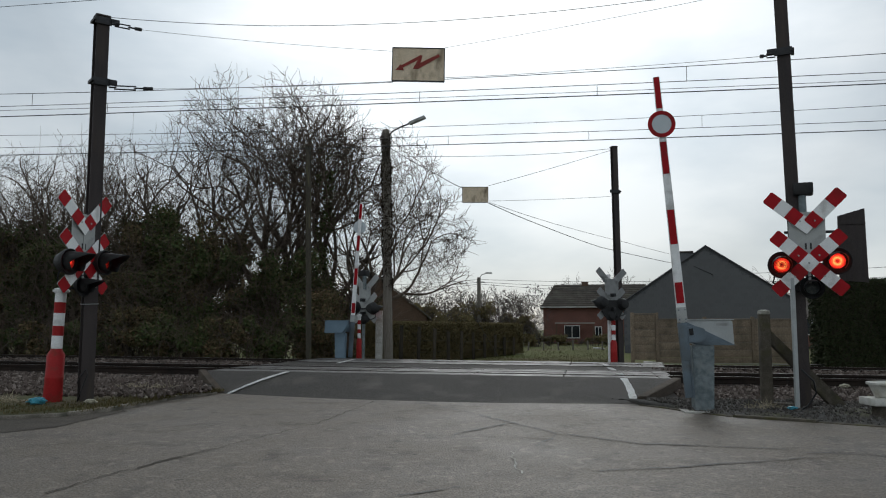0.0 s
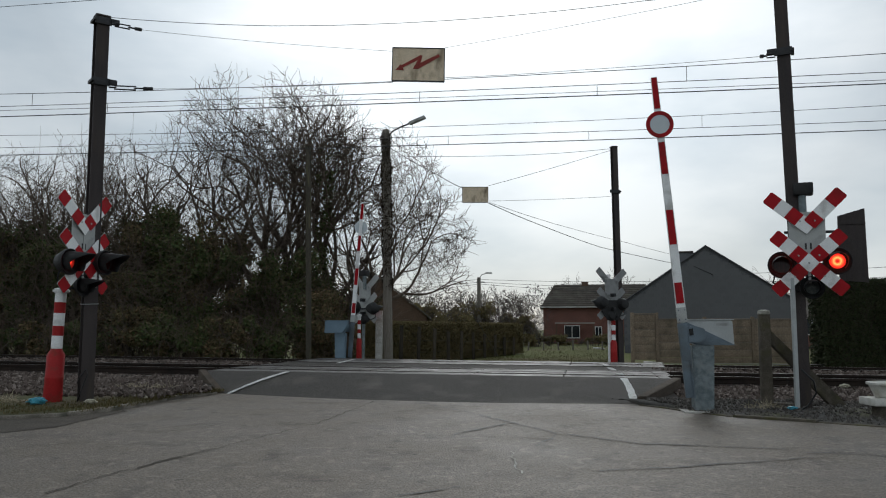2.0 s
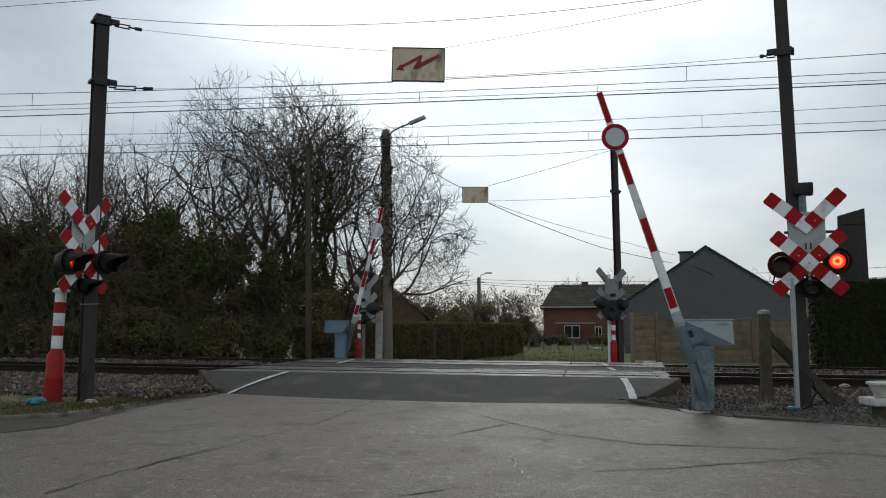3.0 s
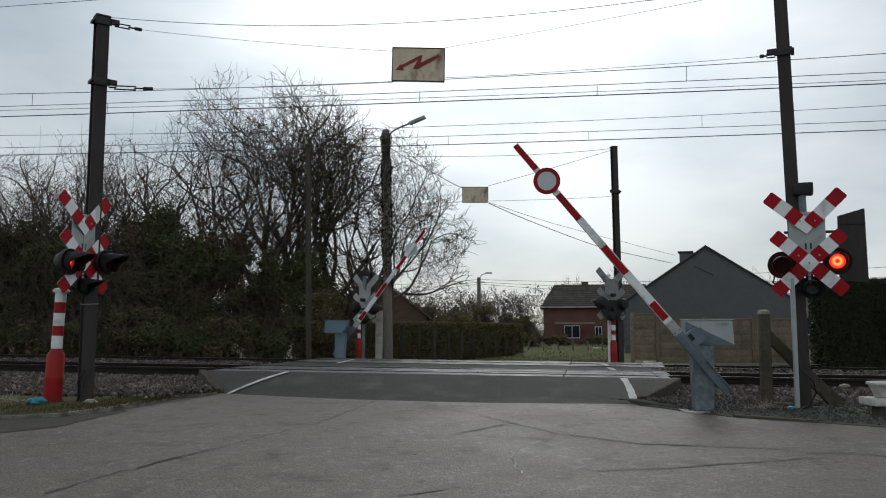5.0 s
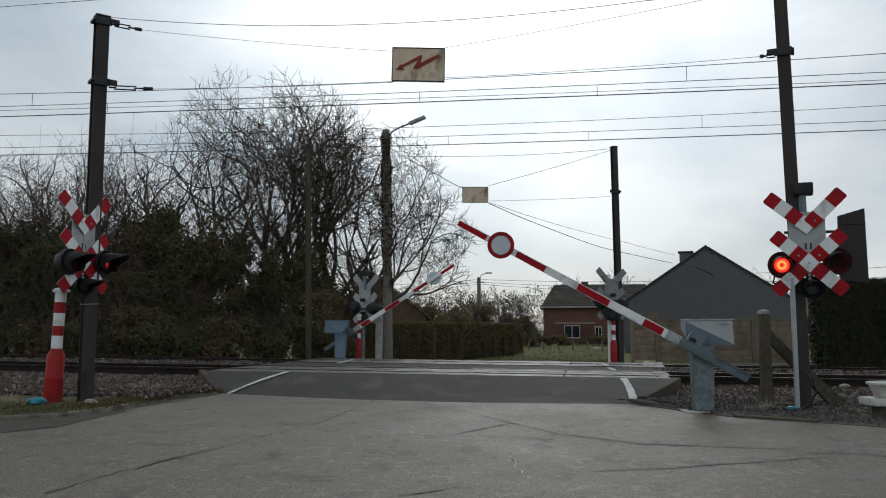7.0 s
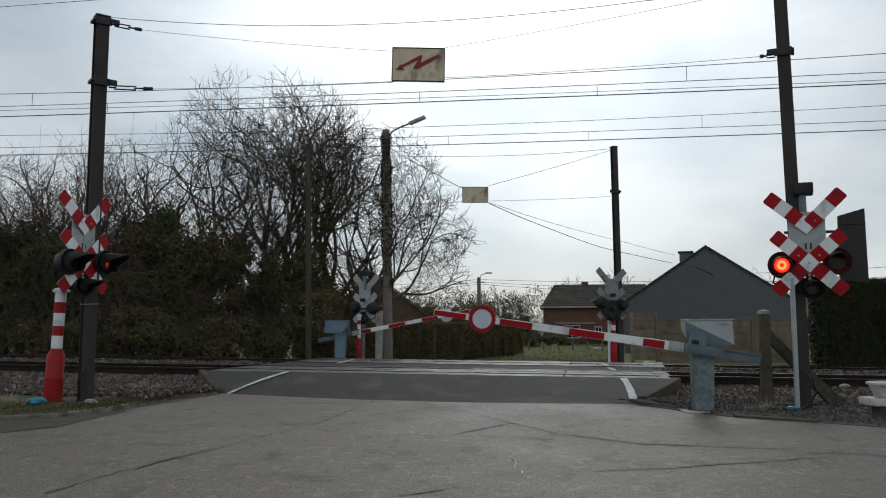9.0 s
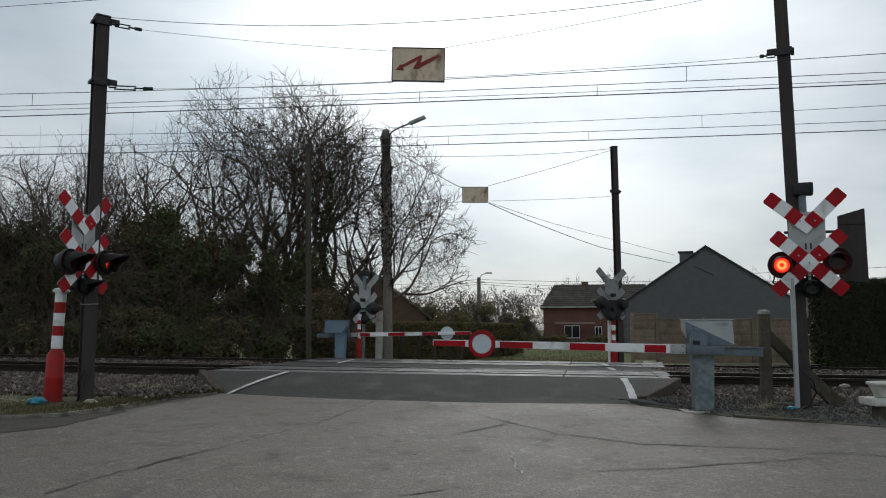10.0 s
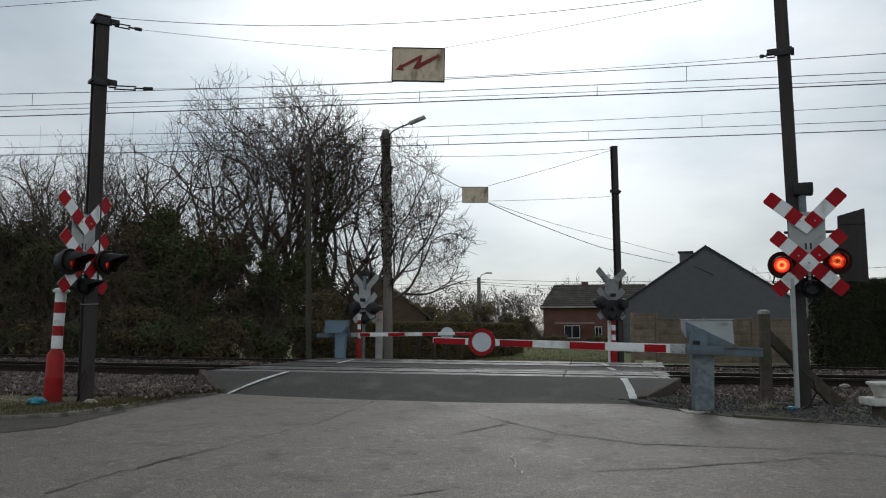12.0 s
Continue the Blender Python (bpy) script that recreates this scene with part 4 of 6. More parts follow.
# ---- barriers ----
def barrier(m, cover_mat, column_mat):
    """Half barrier: machine column, cover, boom with its counterweight arm. The boom points along +x, the front is +y; its axis runs under the pivot."""
    t = empty("crossing_barrier", m, "grey level crossing barrier with red and white boom", "barrier", "crossing barriers")
    part("base_plate", block(-0.4, 0.24, -0.28, 0.26, -0.06, 0.022, 0.01), M_PALECON, t, "pale concrete base")
    col = [(-0.21, 0.02), (0.06, 0.02), (0.085, 0.98), (-0.24, 0.98)]
    part("column", prism(col, "y", -0.16, 0.12, 0.01), column_mat, t, "mottled galvanised column")
    cover = [(-0.54, 0.985), (-0.52, 1.35), (0.17, 1.36), (0.17, 1.2), (0.02, 0.985)]
    part("cover", prism(cover, "y", -0.26, 0.08, 0.012), cover_mat, t, "machine cover")
    skirt = [(-0.55, 0.985), (0.02, 0.985), (0.15, 1.06), (0.165, 1.335)]
    part("side_plate", prism(skirt, "y", 0.085, 0.115, 0.004), M_BLUEGREY, t, "blue grey side plate")
    part("notice", block(-0.47, -0.28, 0.081, 0.086, 1.27, 1.31), M_SIGNGREY, t)
    part("roof_lip", block(-0.54, 0.18, -0.27, 0.09, 1.355, 1.37, 0.004), cover_mat, t)
    hub = part("hub", lathe([(0.1, 0.0), (0.1, 0.05), (0.06, 0.065)], 20, None, Matrix.Translation((0, 0.115, 1.14)) @ pose(0, 0, 0, -90, 0, 0)), M_BLUEGREY, t)
    part("hub_nut", lathe([(0.035, 0.0), (0.035, 0.16)], 6, None, Matrix.Translation((0, 0.115, 1.14)) @ pose(0, 0, 0, -90, 0, 0)), M_GALV, hub)
    L, O, Y = 3.935, -0.217, 0.13
    boom = part("boom", prism([(0.2, O - 0.068), (L, O - 0.045), (L, O + 0.045), (0.2, O + 0.068)], "y", Y - 0.03, Y + 0.03, 0.006), M_WHITE, t, "white tapering boom with red panels")
    for x0, x1 in ((0.48, 0.79), (1.36, 1.88), (2.43, 2.92), (3.44, L - 0.01)):
        h0, h1 = 0.054 - 0.0045 * x0, 0.054 - 0.0045 * x1
        part("red_panel", prism([(x0, O - h0 - 0.008), (x1, O - h1 - 0.008), (x1, O + h1), (x0, O + h0)], "y", Y - 0.034, Y + 0.034), M_RED, boom)
    ring = Matrix.Translation((3.19, Y + 0.045, O)) @ pose(0, 0, 0, -90, 0, 0)
    disc = part("disc", lathe([(0.205, -0.008), (0.205, 0.004)], 36, None, ring), M_DISC, boom, "round grey disc with a red rim")
    bm = bmesh.new()
    for i in range(40):
        a, b = 2 * math.pi * i / 40, 2 * math.pi * (i + 1) / 40
        bm.faces.new([bm.verts.new(ring @ Vector((r * math.cos(w), r * math.sin(w), 0.008))) for r, w in ((0.145, a), (0.205, a), (0.205, b), (0.145, b))])
    bmesh.ops.remove_doubles(bm, verts=bm.verts, dist=1e-4)
    bmesh.ops.solidify(bm, geom=bm.faces[:], thickness=0.004)
    part("disc_rim", bm, M_RED, disc)
    part("splice", block(0.2, 0.42, Y - 0.036, Y + 0.036, O - 0.07, O + 0.07, 0.004), M_SIGNGREY, boom, "bolted grey splice plate")
    for bx in (0.24, 0.38):
        for bz in (-0.045, 0.045):
            part("bolt", lathe([(0.012, 0), (0.012, 0.012)], 6, None, Matrix.Translation((bx, Y + 0.036, O + bz)) @ pose(0, 0, 0, -90, 0, 0)), M_GALV, boom)
    part("boom_holder", block(-0.36, 0.19, Y - 0.04, Y + 0.04, O - 0.075, O + 0.06, 0.008), M_BLUEGREY, boom, "blue grey boom holder")
    part("pivot_lug", prism([(-0.11, O + 0.05), (0.13, O + 0.05), (0.13, -0.04), (0.08, 0.08), (-0.07, 0.08), (-0.11, -0.02)], "y", Y - 0.03, Y + 0.05, 0.006), M_BLUEGREY, boom, "blue grey pivot lug")
    # thin black plate on the lug's face, standing in for a recess's shade
    part("lug_recess", block(0.0, 0.1, Y + 0.051, Y + 0.056, O + 0.07, O + 0.13), M_BLACK, boom)
    arm = part("counterweight_arm", block(-0.9, -0.36, Y - 0.03, Y + 0.03, O - 0.075, O + 0.055, 0.006), M_BLUEGREY, boom, "blue grey counterweight arm")
    part("arm_flange", block(-0.9, -0.36, Y + 0.03, Y + 0.06, O + 0.04, O + 0.055), M_BLUEGREY, arm)
    return t, boom


PIVOT = (0.0, 0.1, 1.14)
near_barrier, near_boom = barrier(pose(3.79, 12.05, 0.0, 0, 0, 174), M_HOUSE_GREY, M_GALV)
far_barrier, far_boom = barrier(pose(-3.08, 24.85, 0.12, 0, 0, -6), M_FARBLUE, M_FARBLUE)


# ---- fence post with brace, white tub ----
t = empty("concrete_post", pose(4.86, 12.15, 0.05), "mossy old concrete fence post with a diagonal brace", "fence post")
part("post", block(-0.075, 0.075, -0.07, 0.07, -0.2, 1.4, 0.018), M_CONCRETE, t)
part("cap", lathe([(0.09, 1.395), (0.095, 1.41), (0.085, 1.45), (0.04, 1.465)], 12), M_PALECON, t)
br = part("brace", prism([(0.05, 1.0), (0.05, 1.2), (1.2, 0.05), (1.2, -0.12), (1.1, -0.12)], "y", 0.0, 0.12, 0.012), M_CONCRETE, t, "slanting concrete brace")

t = empty("white_tub", pose(6.06, 10.95, 0.0), "white plastic tub standing on a pale slab", "tub")
part("slab", block(-0.33, 0.4, -0.2, 0.22, 0.2, 0.3, 0.012), M_PORCELAIN, t)
part("tub", lathe([(0.17, 0.3), (0.2, 0.31), (0.27, 0.47), (0.3, 0.475), (0.3, 0.505), (0.27, 0.51), (0.25, 0.48), (0.19, 0.36)], 24), M_PORCELAIN, t)
for q in (-0.18, 0.0, 0.2):
    part("leg", block(q - 0.035, q + 0.035, -0.12, 0.12, 0.0, 0.2, 0.01), M_CONCRETE, t)

# ---- litter ----
def crumple(name, x, y, z, size, material, label, seed):
    rnd = random.Random(seed)
    bm = bmesh.new()
    bmesh.ops.create_icosphere(bm, subdivisions=3, radius=1)
    for v in bm.verts:
        k = 1 + 0.5 * noise.noise(v.co * 2.1 + Vector((seed, 0, 0)))
        v.co = Vector((v.co.x * size * 1.6 * k, v.co.y * size * k, v.co.z * size * 0.6 * k))
    tagged(part(name, bm, material, None), label, "litter").location = (x, y, z)


crumple("plastic_bag", -6.15, 12.25, 0.14, 0.09, M_BLUEBAG, "crumpled blue plastic bag on the grass", 3)
crumple("paper_scrap", -5.35, 12.3, 0.13, 0.055, M_PAPER, "crumpled dirty paper on the grass", 5)
crumple("plastic_bag", 5.0, 11.6, 0.1, 0.04, M_BLUEBAG, "crumpled blue plastic scrap by the mast", 8)

crumple("paper_scrap", 7.5, 15.1, 0.17, 0.06, M_PAPER, "white scrap of paper on the ballast", 12)
crumple("paper_scrap", -4.95, 13.35, 0.1, 0.05, M_PAPER, "yellowed scrap of paper on the verge", 14)
for x, y, z, w, d, h, yaw, seed in ((5.08, 12.2, 0.03, 0.42, 0.2, 0.09, 12, 1), (6.6, 25.3, 0.14, 0.6, 0.35, 0.06, -9, 2)):
    t = empty("loose_slab", pose(x, y, z, 0, 3, yaw), "flat loose concrete slab lying by the tracks", "slab", "loose slabs")
    part("slab", block(-w / 2, w / 2, -d / 2, d / 2, 0, h, 0.02), M_CONCRETE if seed == 1 else M_PALECON, t)


def dry_weeds(x, y, z, spread, count, seed):
    """A pale tuft of flattened dead stalks."""
    r = random.Random(seed)
    verts, faces = [], []
    for _ in range(count):
        a, q = r.uniform(0, 6.3), r.uniform(0, 1) ** 0.7
        p = Vector((spread * q * math.cos(a), 0.4 * spread * q * math.sin(a), 0))
        d = Vector((r.gauss(0, 1), r.gauss(0, 0.6), abs(r.gauss(0.25, 0.3)))).normalized() * r.uniform(0.08, 0.22)
        tube_arrays([p, p + d * 0.5 + Vector((0, 0, 0.02)), p + d], [0.004, 0.0035, 0.002], 3, verts, faces)
    ob = raw("dry_weeds", verts, faces, M_DRYSTALK)
    ob.location = (x, y, z)
    tagged(ob, "pale flattened dead weeds on the verge", "weeds", "dead weeds", "stuff")


dry_weeds(-5.5, 14.9, 0.1, 0.55, 260, 3)
dry_weeds(-6.9, 12.6, 0.08, 0.45, 160, 4)
dry_weeds(6.9, 12.4, 0.07, 0.5, 160, 5)
dry_weeds(4.75, 11.95, 0.04, 0.25, 120, 6)

# black cables hanging at the masts' feet
t = empty("mast_cable", pose(-5.66, 12.58, 0.1), "thin black cable looped at the mast's foot", "cable")
rod("loop", [(-0.02, 0, 0.0), (0.06, -0.02, 0.22), (0.13, -0.01, 0.42), (0.1, 0.0, 0.5), (0.0, -0.01, 0.36), (-0.03, 0, 0.28)], 0.009, M_BLACK, t, 6)

# field fence beyond the hedge, a pale board in the grass
t = empty("field_fence", Matrix(), "low wire fence with thin wooden posts in a field", "fence")
rnd = random.Random(8)
for i in range(7):
    ob = part("fence_post", block(-0.045, 0.045, -0.045, 0.045, -0.2, 0.5 + rnd.uniform(-0.08, 0.08), 0.01), M_WOODPOLE, t)
    ob.location = (5.2 + 0.95 * i, 49.0 + 0.25 * i, 0)
    ob.rotation_euler = (0, radians(rnd.uniform(-4, 4)), 0)
for z in (0.2, 0.4):
    rod("fence_wire", [(5.2, 49.0, z), (10.9, 50.5, z)], 0.006, M_STEEL, t, 4)
t = empty("white_board", pose(9.9, 51.2, -0.03, 0, 4, 8), "white board lying in the field grass", "board")
part("board", block(-0.35, 0.35, -0.1, 0.1, 0.0, 0.09, 0.015), M_WHITE, t)

# ---- warning signs over the road ----
def hanging_sign(m, w, h, label, arrow):
    t = empty("warning_sign", m, label, "warning sign", "hanging electric warning signs")
    part("board", block(-w / 2, w / 2, -0.012, 0.012, -h / 2, h / 2), M_SIGNCREAM, t)
    for a, b, c, d in ((-w / 2 - 0.012, w / 2 + 0.012, h / 2, h / 2 + 0.014), (-w / 2 - 0.012, w / 2 + 0.012, -h / 2 - 0.014, -h / 2), (-w / 2 - 0.014, -w / 2, -h / 2, h / 2), (w / 2, w / 2 + 0.014, -h / 2, h / 2)):
        part("rim", block(a, b, -0.02, 0.02, c, d), M_STEEL, t)
    if arrow:
        part("shaft_upper", prism([(0.33, 0.13), (0.31, 0.17), (-0.06, -0.02), (-0.08, -0.07), (0.0, -0.07)], "y", -0.019, -0.0125), M_SIGNRED, t)
        part("shaft_middle", prism([(0.0, -0.07), (0.02, -0.04), (0.06, 0.14), (0.03, 0.15), (-0.08, -0.07)], "y", -0.02, -0.0125), M_SIGNRED, t)
        part("shaft_lower", prism([(0.06, 0.14), (0.05, 0.1), (-0.27, -0.07), (-0.28, -0.03), (0.03, 0.15)], "y", -0.021, -0.0125), M_SIGNRED, t)
        part("arrow_head", prism([(-0.35, -0.09), (-0.22, -0.1), (-0.27, 0.0)], "y", -0.018, -0.0125), M_SIGNRED, t)
    return t


hanging_sign(pose(-0.38, 12.0, 5.285, 0, 1.2, 0), 0.79, 0.51, "stained cream warning sign with a red lightning arrow", True)
hanging_sign(pose(1.0, 24.5, 5.37, 0, 0, 0), 0.78, 0.47, "stained cream warning sign seen from its back", False)


# ---- wires ----
def wire(points, label, radius=0.006, n=14, sag=0.0, category="wire", name="wire"):
    pts = []
    for i in range(len(points) - 1):
        a, b = Vector(points[i]), Vector(points[i + 1])
        for k in range(n):
            s = k / n
            p = a.lerp(b, s)
            p.z -= sag * 4 * s * (1 - s)
            pts.append(p)
    pts.append(Vector(points[-1]))
    w = tagged(rod(name, pts, radius, M_WIRE, None, 5), label, category, "overhead wires")
    return w


def turnbuckle(p, q, label="dark turnbuckle and insulator on a stay wire"):
    a, b = Vector(p), Vector(q)
    t = empty("turnbuckle", Matrix.Translation(a), label, "turnbuckle", "turnbuckles on the stays")
    d = b - a
    ln = d.length
    nn = d.cross(Vector((0, 1, 0))).normalized() * 0.028
    for s in (1, -1):
        rod("side_bar", [nn * s + d * 0.12, nn * s + d * 0.62], 0.011, M_STEEL, t, 6)
    for k0, k1, r in ((0.0, 0.16, 0.014), (0.58, 0.8, 0.014), (0.8, 1.0, 0.03)):
        rod("end_rod", [d * k0, d * k1], r, M_STEEL, t, 8)


def along(v, us, zs, label, radius=0.008):
    """A wire along the track, sagging smoothly through three places on it."""
    k0, k1 = (zs[1] - zs[0]) / (us[1] - us[0]), (zs[2] - zs[1]) / (us[2] - us[1])
    c = (k1 - k0) / (us[2] - us[0])
    pts = [(us[0] - 100, zs[0] + 0.9)]
    for i in range(25):
        u = us[0] + (us[2] - us[0]) * i / 24
        pts.append((u, zs[0] + k0 * (u - us[0]) + c * (u - us[0]) * (u - us[1])))
    pts.append((us[2] + 100, zs[2] - 0.6))
    wire([on_track(u, v, z - GRADE * u) for u, z in pts], label, radius, 1)


def dropper(v, u, z0, z1):
    x, y, z = on_track(u, v, -GRADE * u)
    wire([(x, y, z0), (x, y, z1)], "thin dropper between overhead line wires", 0.006, 2, 0, "dropper", "dropper")


lab = "taut overhead line wire above the tracks"
US, UF = (-11.1, 0.08, 9.05), (-14.02, -0.48, 10.38)
along(0.75, US, (6.955, 6.766, 6.841), lab, 0.008)
along(0.75, US, (6.642, 6.495, 6.449), lab, 0.008)
along(0.7, US, (6.529, 6.34, 6.272), lab, 0.006)
along(0.8, US, (6.401, 6.276, 6.224), lab, 0.012)
along(4.47, UF, (6.942, 6.672, 6.737), lab, 0.007)
along(4.47, UF, (6.565, 6.393, 6.352), lab, 0.008)
along(4.47, UF, (6.344, 6.161, 6.124), lab, 0.012)
for u, a, b in ((-10.24, 6.93, 6.63), (5.12, 6.78, 6.47), (-8.24, 6.6, 6.37), (-0.65, 6.504, 6.28), (3.25, 6.475, 6.25)):
    dropper(0.75, u, a, b)
for u, a, b in ((6.0, 6.66, 6.36), (-12.0, 6.55, 6.32), (-0.58, 6.397, 6.165), (3.14, 6.375, 6.145)):
    dropper(4.47, u, a, b)

lab = "thin stay wire holding the hanging sign"
wire([(-5.55, 12.7, 6.33), (-2.713, 12.21, 5.989), (0.141, 12.08, 6.03), (3.119, 11.94, 6.284), (5.234, 11.85, 6.532)], lab, 0.005, 8, 0.025)
wire([(-4.9, 12.55, 6.056), (-0.778, 12.0, 5.501)], lab, 0.0032, 14, 0.03)
wire([(0.026, 12.0, 5.555), (4.034, 11.93, 6.296), (5.168, 11.9, 6.501)], lab, 0.0032, 10, 0.02)
wire([(-4.68, 12.55, 5.07), (-0.775, 12.0, 5.007)], lab, 0.0036, 10, 0.02)
wire([(0.026, 12.0, 5.08), (1.879, 11.97, 5.176), (4.892, 11.87, 5.374)], lab, 0.0036, 8, 0.01)
turnbuckle((-5.42, 12.65, 6.19), (-4.9, 12.55, 6.056))
turnbuckle((-5.42, 12.65, 5.13), (-4.68, 12.55, 5.07))
turnbuckle((5.1, 11.85, 5.385), (4.85, 11.87, 5.371))
wire([(-30, 12.1, 4.45), (-6.9, 12.0, 6.21), (-5.32, 12.0, 6.33), (5.3, 11.95, 7.14)], "thin wire passing high overhead", 0.0045)
lab = "thin stay wire beyond the tracks"
wire([(5.371, 24.8, 6.866), (1.42, 24.5, 5.655)], lab, 0.007, 10, 0.02)
wire([(5.37, 24.8, 6.9), (2.83, 25.2, 6.79), (-0.44, 25.7, 6.84), (-4.65, 27.4, 7.36)], lab, 0.007, 8, 0.02)
wire([(5.25, 24.8, 5.368), (1.42, 24.5, 5.176)], lab, 0.006, 10, 0.02)
wire([(0.595, 24.5, 5.158), (-1.615, 26.9, 5.466)], lab, 0.006, 10, 0.02)
wire([(-1.83, 27.0, 7.427), (-0.163, 25.3, 6.149), (0.596, 24.5, 5.584)], "black service cable sagging over the road", 0.011, 10, 0.02)
wire([(1.418, 24.5, 5.105), (3.7, 29.5, 5.048), (6.866, 35, 4.834), (11.807, 41, 4.606)], "black service cable sagging to a house", 0.013, 10, 0.02)
wire([(1.419, 24.5, 5.141), (4.192, 30, 5.199), (8.346, 36, 5.117), (11.965, 41, 5.015)], lab, 0.008, 10, 0.02)


# ---- trees ----
def grow(verts, faces, tips, rnd, start, direction, length, radius, depth, bend=0.25, lift=0.12, spread=0.75, kids=(3, 5), thin=0.006, ratio=(0.48, 0.78)):
    """A limb and, from it, its smaller limbs."""
    n = max(3, int(4 + length * 1.2)) if depth > 1 else (3 if depth else 2)
    p = Vector(start)
    d = Vector(direction).normalized()
    pts, rad = [p.copy()], [radius]
    end = max(radius * 0.38, thin * 0.6)
    for i in range(n):
        d = (d + Vector((rnd.gauss(0, bend), rnd.gauss(0, bend), rnd.gauss(0, bend) + lift)) * 0.55).normalized()
        p = p + d * (length / n)
        pts.append(p.copy())
        rad.append(radius + (end - radius) * (i + 1) / n)
    tube_arrays(pts, rad, 7 if radius > 0.06 else (4 if radius > 0.02 else 3), verts, faces)
    if depth == 0:
        tips.append(p)
        return
    k = rnd.randint(*kids)
    for j in range(k):
        s = 0.3 + 0.7 * (j + rnd.random()) / k
        i = min(n - 1, int(s * n))
        base = pts[i].lerp(pts[i + 1], s * n - i)
        along_d = (pts[i + 1] - pts[i]).normalized()
        side = Vector((rnd.gauss(0, 1), rnd.gauss(0, 1), rnd.gauss(0, 0.8)))
        side = (side - along_d * side.dot(along_d)).normalized()
        nd = (along_d * (1 - spread * 0.45) + side * spread).normalized()
        grow(verts, faces, tips, rnd, base, nd, length * rnd.uniform(*ratio), max(thin, rad[i] * rnd.uniform(0.4, 0.62)), depth - 1, bend * 1.12, lift, spread, kids, thin, ratio)
    grow(verts, faces, tips, rnd, pts[-1], d, length * rnd.uniform(0.5, 0.7), max(thin, end), depth - 1, bend, lift, spread, kids, thin, ratio)


def tree(x, y, crowns, seed, label, stems=8, levels=7, first=2.3, fork=2.0, lean=0.62, thin=0.0085, trunk=0.24, twig=None, group="bare trees", twiglets=2, droop=0.0):
    """A bare broadleaf tree: stems fan out from a low fork and divide again and again into curved limbs and twigs,
    as long as they stay in the rounded crowns (x, y, z, rx, ry, rz)."""
    rnd = random.Random(seed)
    t = empty("bare_tree", Matrix.Translation((x, y, 0)), label, "tree", group)

    def inside(p):
        if p.z < fork:
            return True
        for c in crowns:
            # below its middle a crown narrows slowly, towards the fork
            rise = (p.z - c[2]) / c[5]
            rise = rise if rise > 0 else rise * 0.55
            if ((p.x - c[0]) / c[3]) ** 2 + ((p.y - c[1]) / c[4]) ** 2 + rise ** 2 < 1:
                return True
        return False

    cv, cf = [], []

    def sideways(d):
        o = Vector((rnd.gauss(0, 1), rnd.gauss(0, 0.8), rnd.gauss(0, 0.7)))
        return (o - d * o.dot(d)).normalized()

    def shoot(p, d, length, r, level):
        n = 5 if level > 4 else (4 if level > 1 else 3)
        pts, rad = [p.copy()], [r]
        end = max(thin * 0.55, r * 0.79)
        curve = sideways(d) * rnd.uniform(0.02, 0.14)
        out = False
        for i in range(n):
            wander = Vector((rnd.gauss(0, 1), rnd.gauss(0, 1), rnd.gauss(0, 1))) * (0.09 if level > 4 else 0.15)
            d = (d + wander + curve + Vector((0, 0, 0.05 - droop * (level < 5)))).normalized()
            p = p + d * (length / n)
            pts.append(p.copy())
            rad.append(r + (end - r) * (i + 1) / n)
            if not inside(p):
                out = True
                rad[-1] = min(rad[-1], thin)
                break
        tube_arrays(pts, rad, 7 if r > 0.06 else (4 if r > 0.02 else 3), cv, cf)
        k = len(pts) - 1
        if out and level > 1:
            # a limb that reaches the edge of the crown ends in a spray of twigs
            for _ in range(min(level, 4)):
                i = rnd.randint(max(1, k - 2), k)
                shoot(pts[i], (d * 0.7 + sideways(d) * rnd.uniform(0.4, 1.1)).normalized(), rnd.uniform(0.45, 0.8), max(thin, rad[i] * 0.35), 1)
            return
        if level <= 0 or out:
            for _ in range(twiglets):
                q = pts[rnd.randint(1, k)]
                w = (d + sideways(d) * rnd.uniform(0.4, 1.0) + Vector((0, 0, 0.15))).normalized() * rnd.uniform(0.14, 0.4) * thin / 0.0085
                tube_arrays([q, q + w * 0.55 + sideways(d) * 0.02, q + w], [thin * 0.75, thin * 0.6, thin * 0.4], 3, cv, cf)
            return
        side = sideways(d)
        a = rnd.uniform(0.18, 0.42)
        shoot(p, (d + side * a).normalized(), length * rnd.uniform(0.76, 0.92), end * 0.88, level - 1)
        shoot(p, (d - side * rnd.uniform(0.45, 0.85)).normalized(), length * rnd.uniform(0.62, 0.84), end * 0.74, level - 1)
        for i in range(1, k):
            if rnd.random() < (0.29 if level < 6 else 0.14):
                shoot(pts[i], (d * 0.6 + sideways(d) * rnd.uniform(0.6, 1.0)).normalized(), length * rnd.uniform(0.4, 0.66), max(thin * 0.8, rad[i] * 0.42), level - 2 if level > 1 else 0)

    tv, tf = [], []
    path = [Vector((0.04 * math.sin(3 * i), 0.03 * math.cos(2 * i), -0.2 + (fork + 0.2) * i / 4)) for i in range(5)]
    tube_arrays(path, [trunk * q for q in (1.35, 1.1, 1.0, 0.97, 1.0)], 10, tv, tf)
    raw("trunk", tv, tf, M_BARK, t, True)
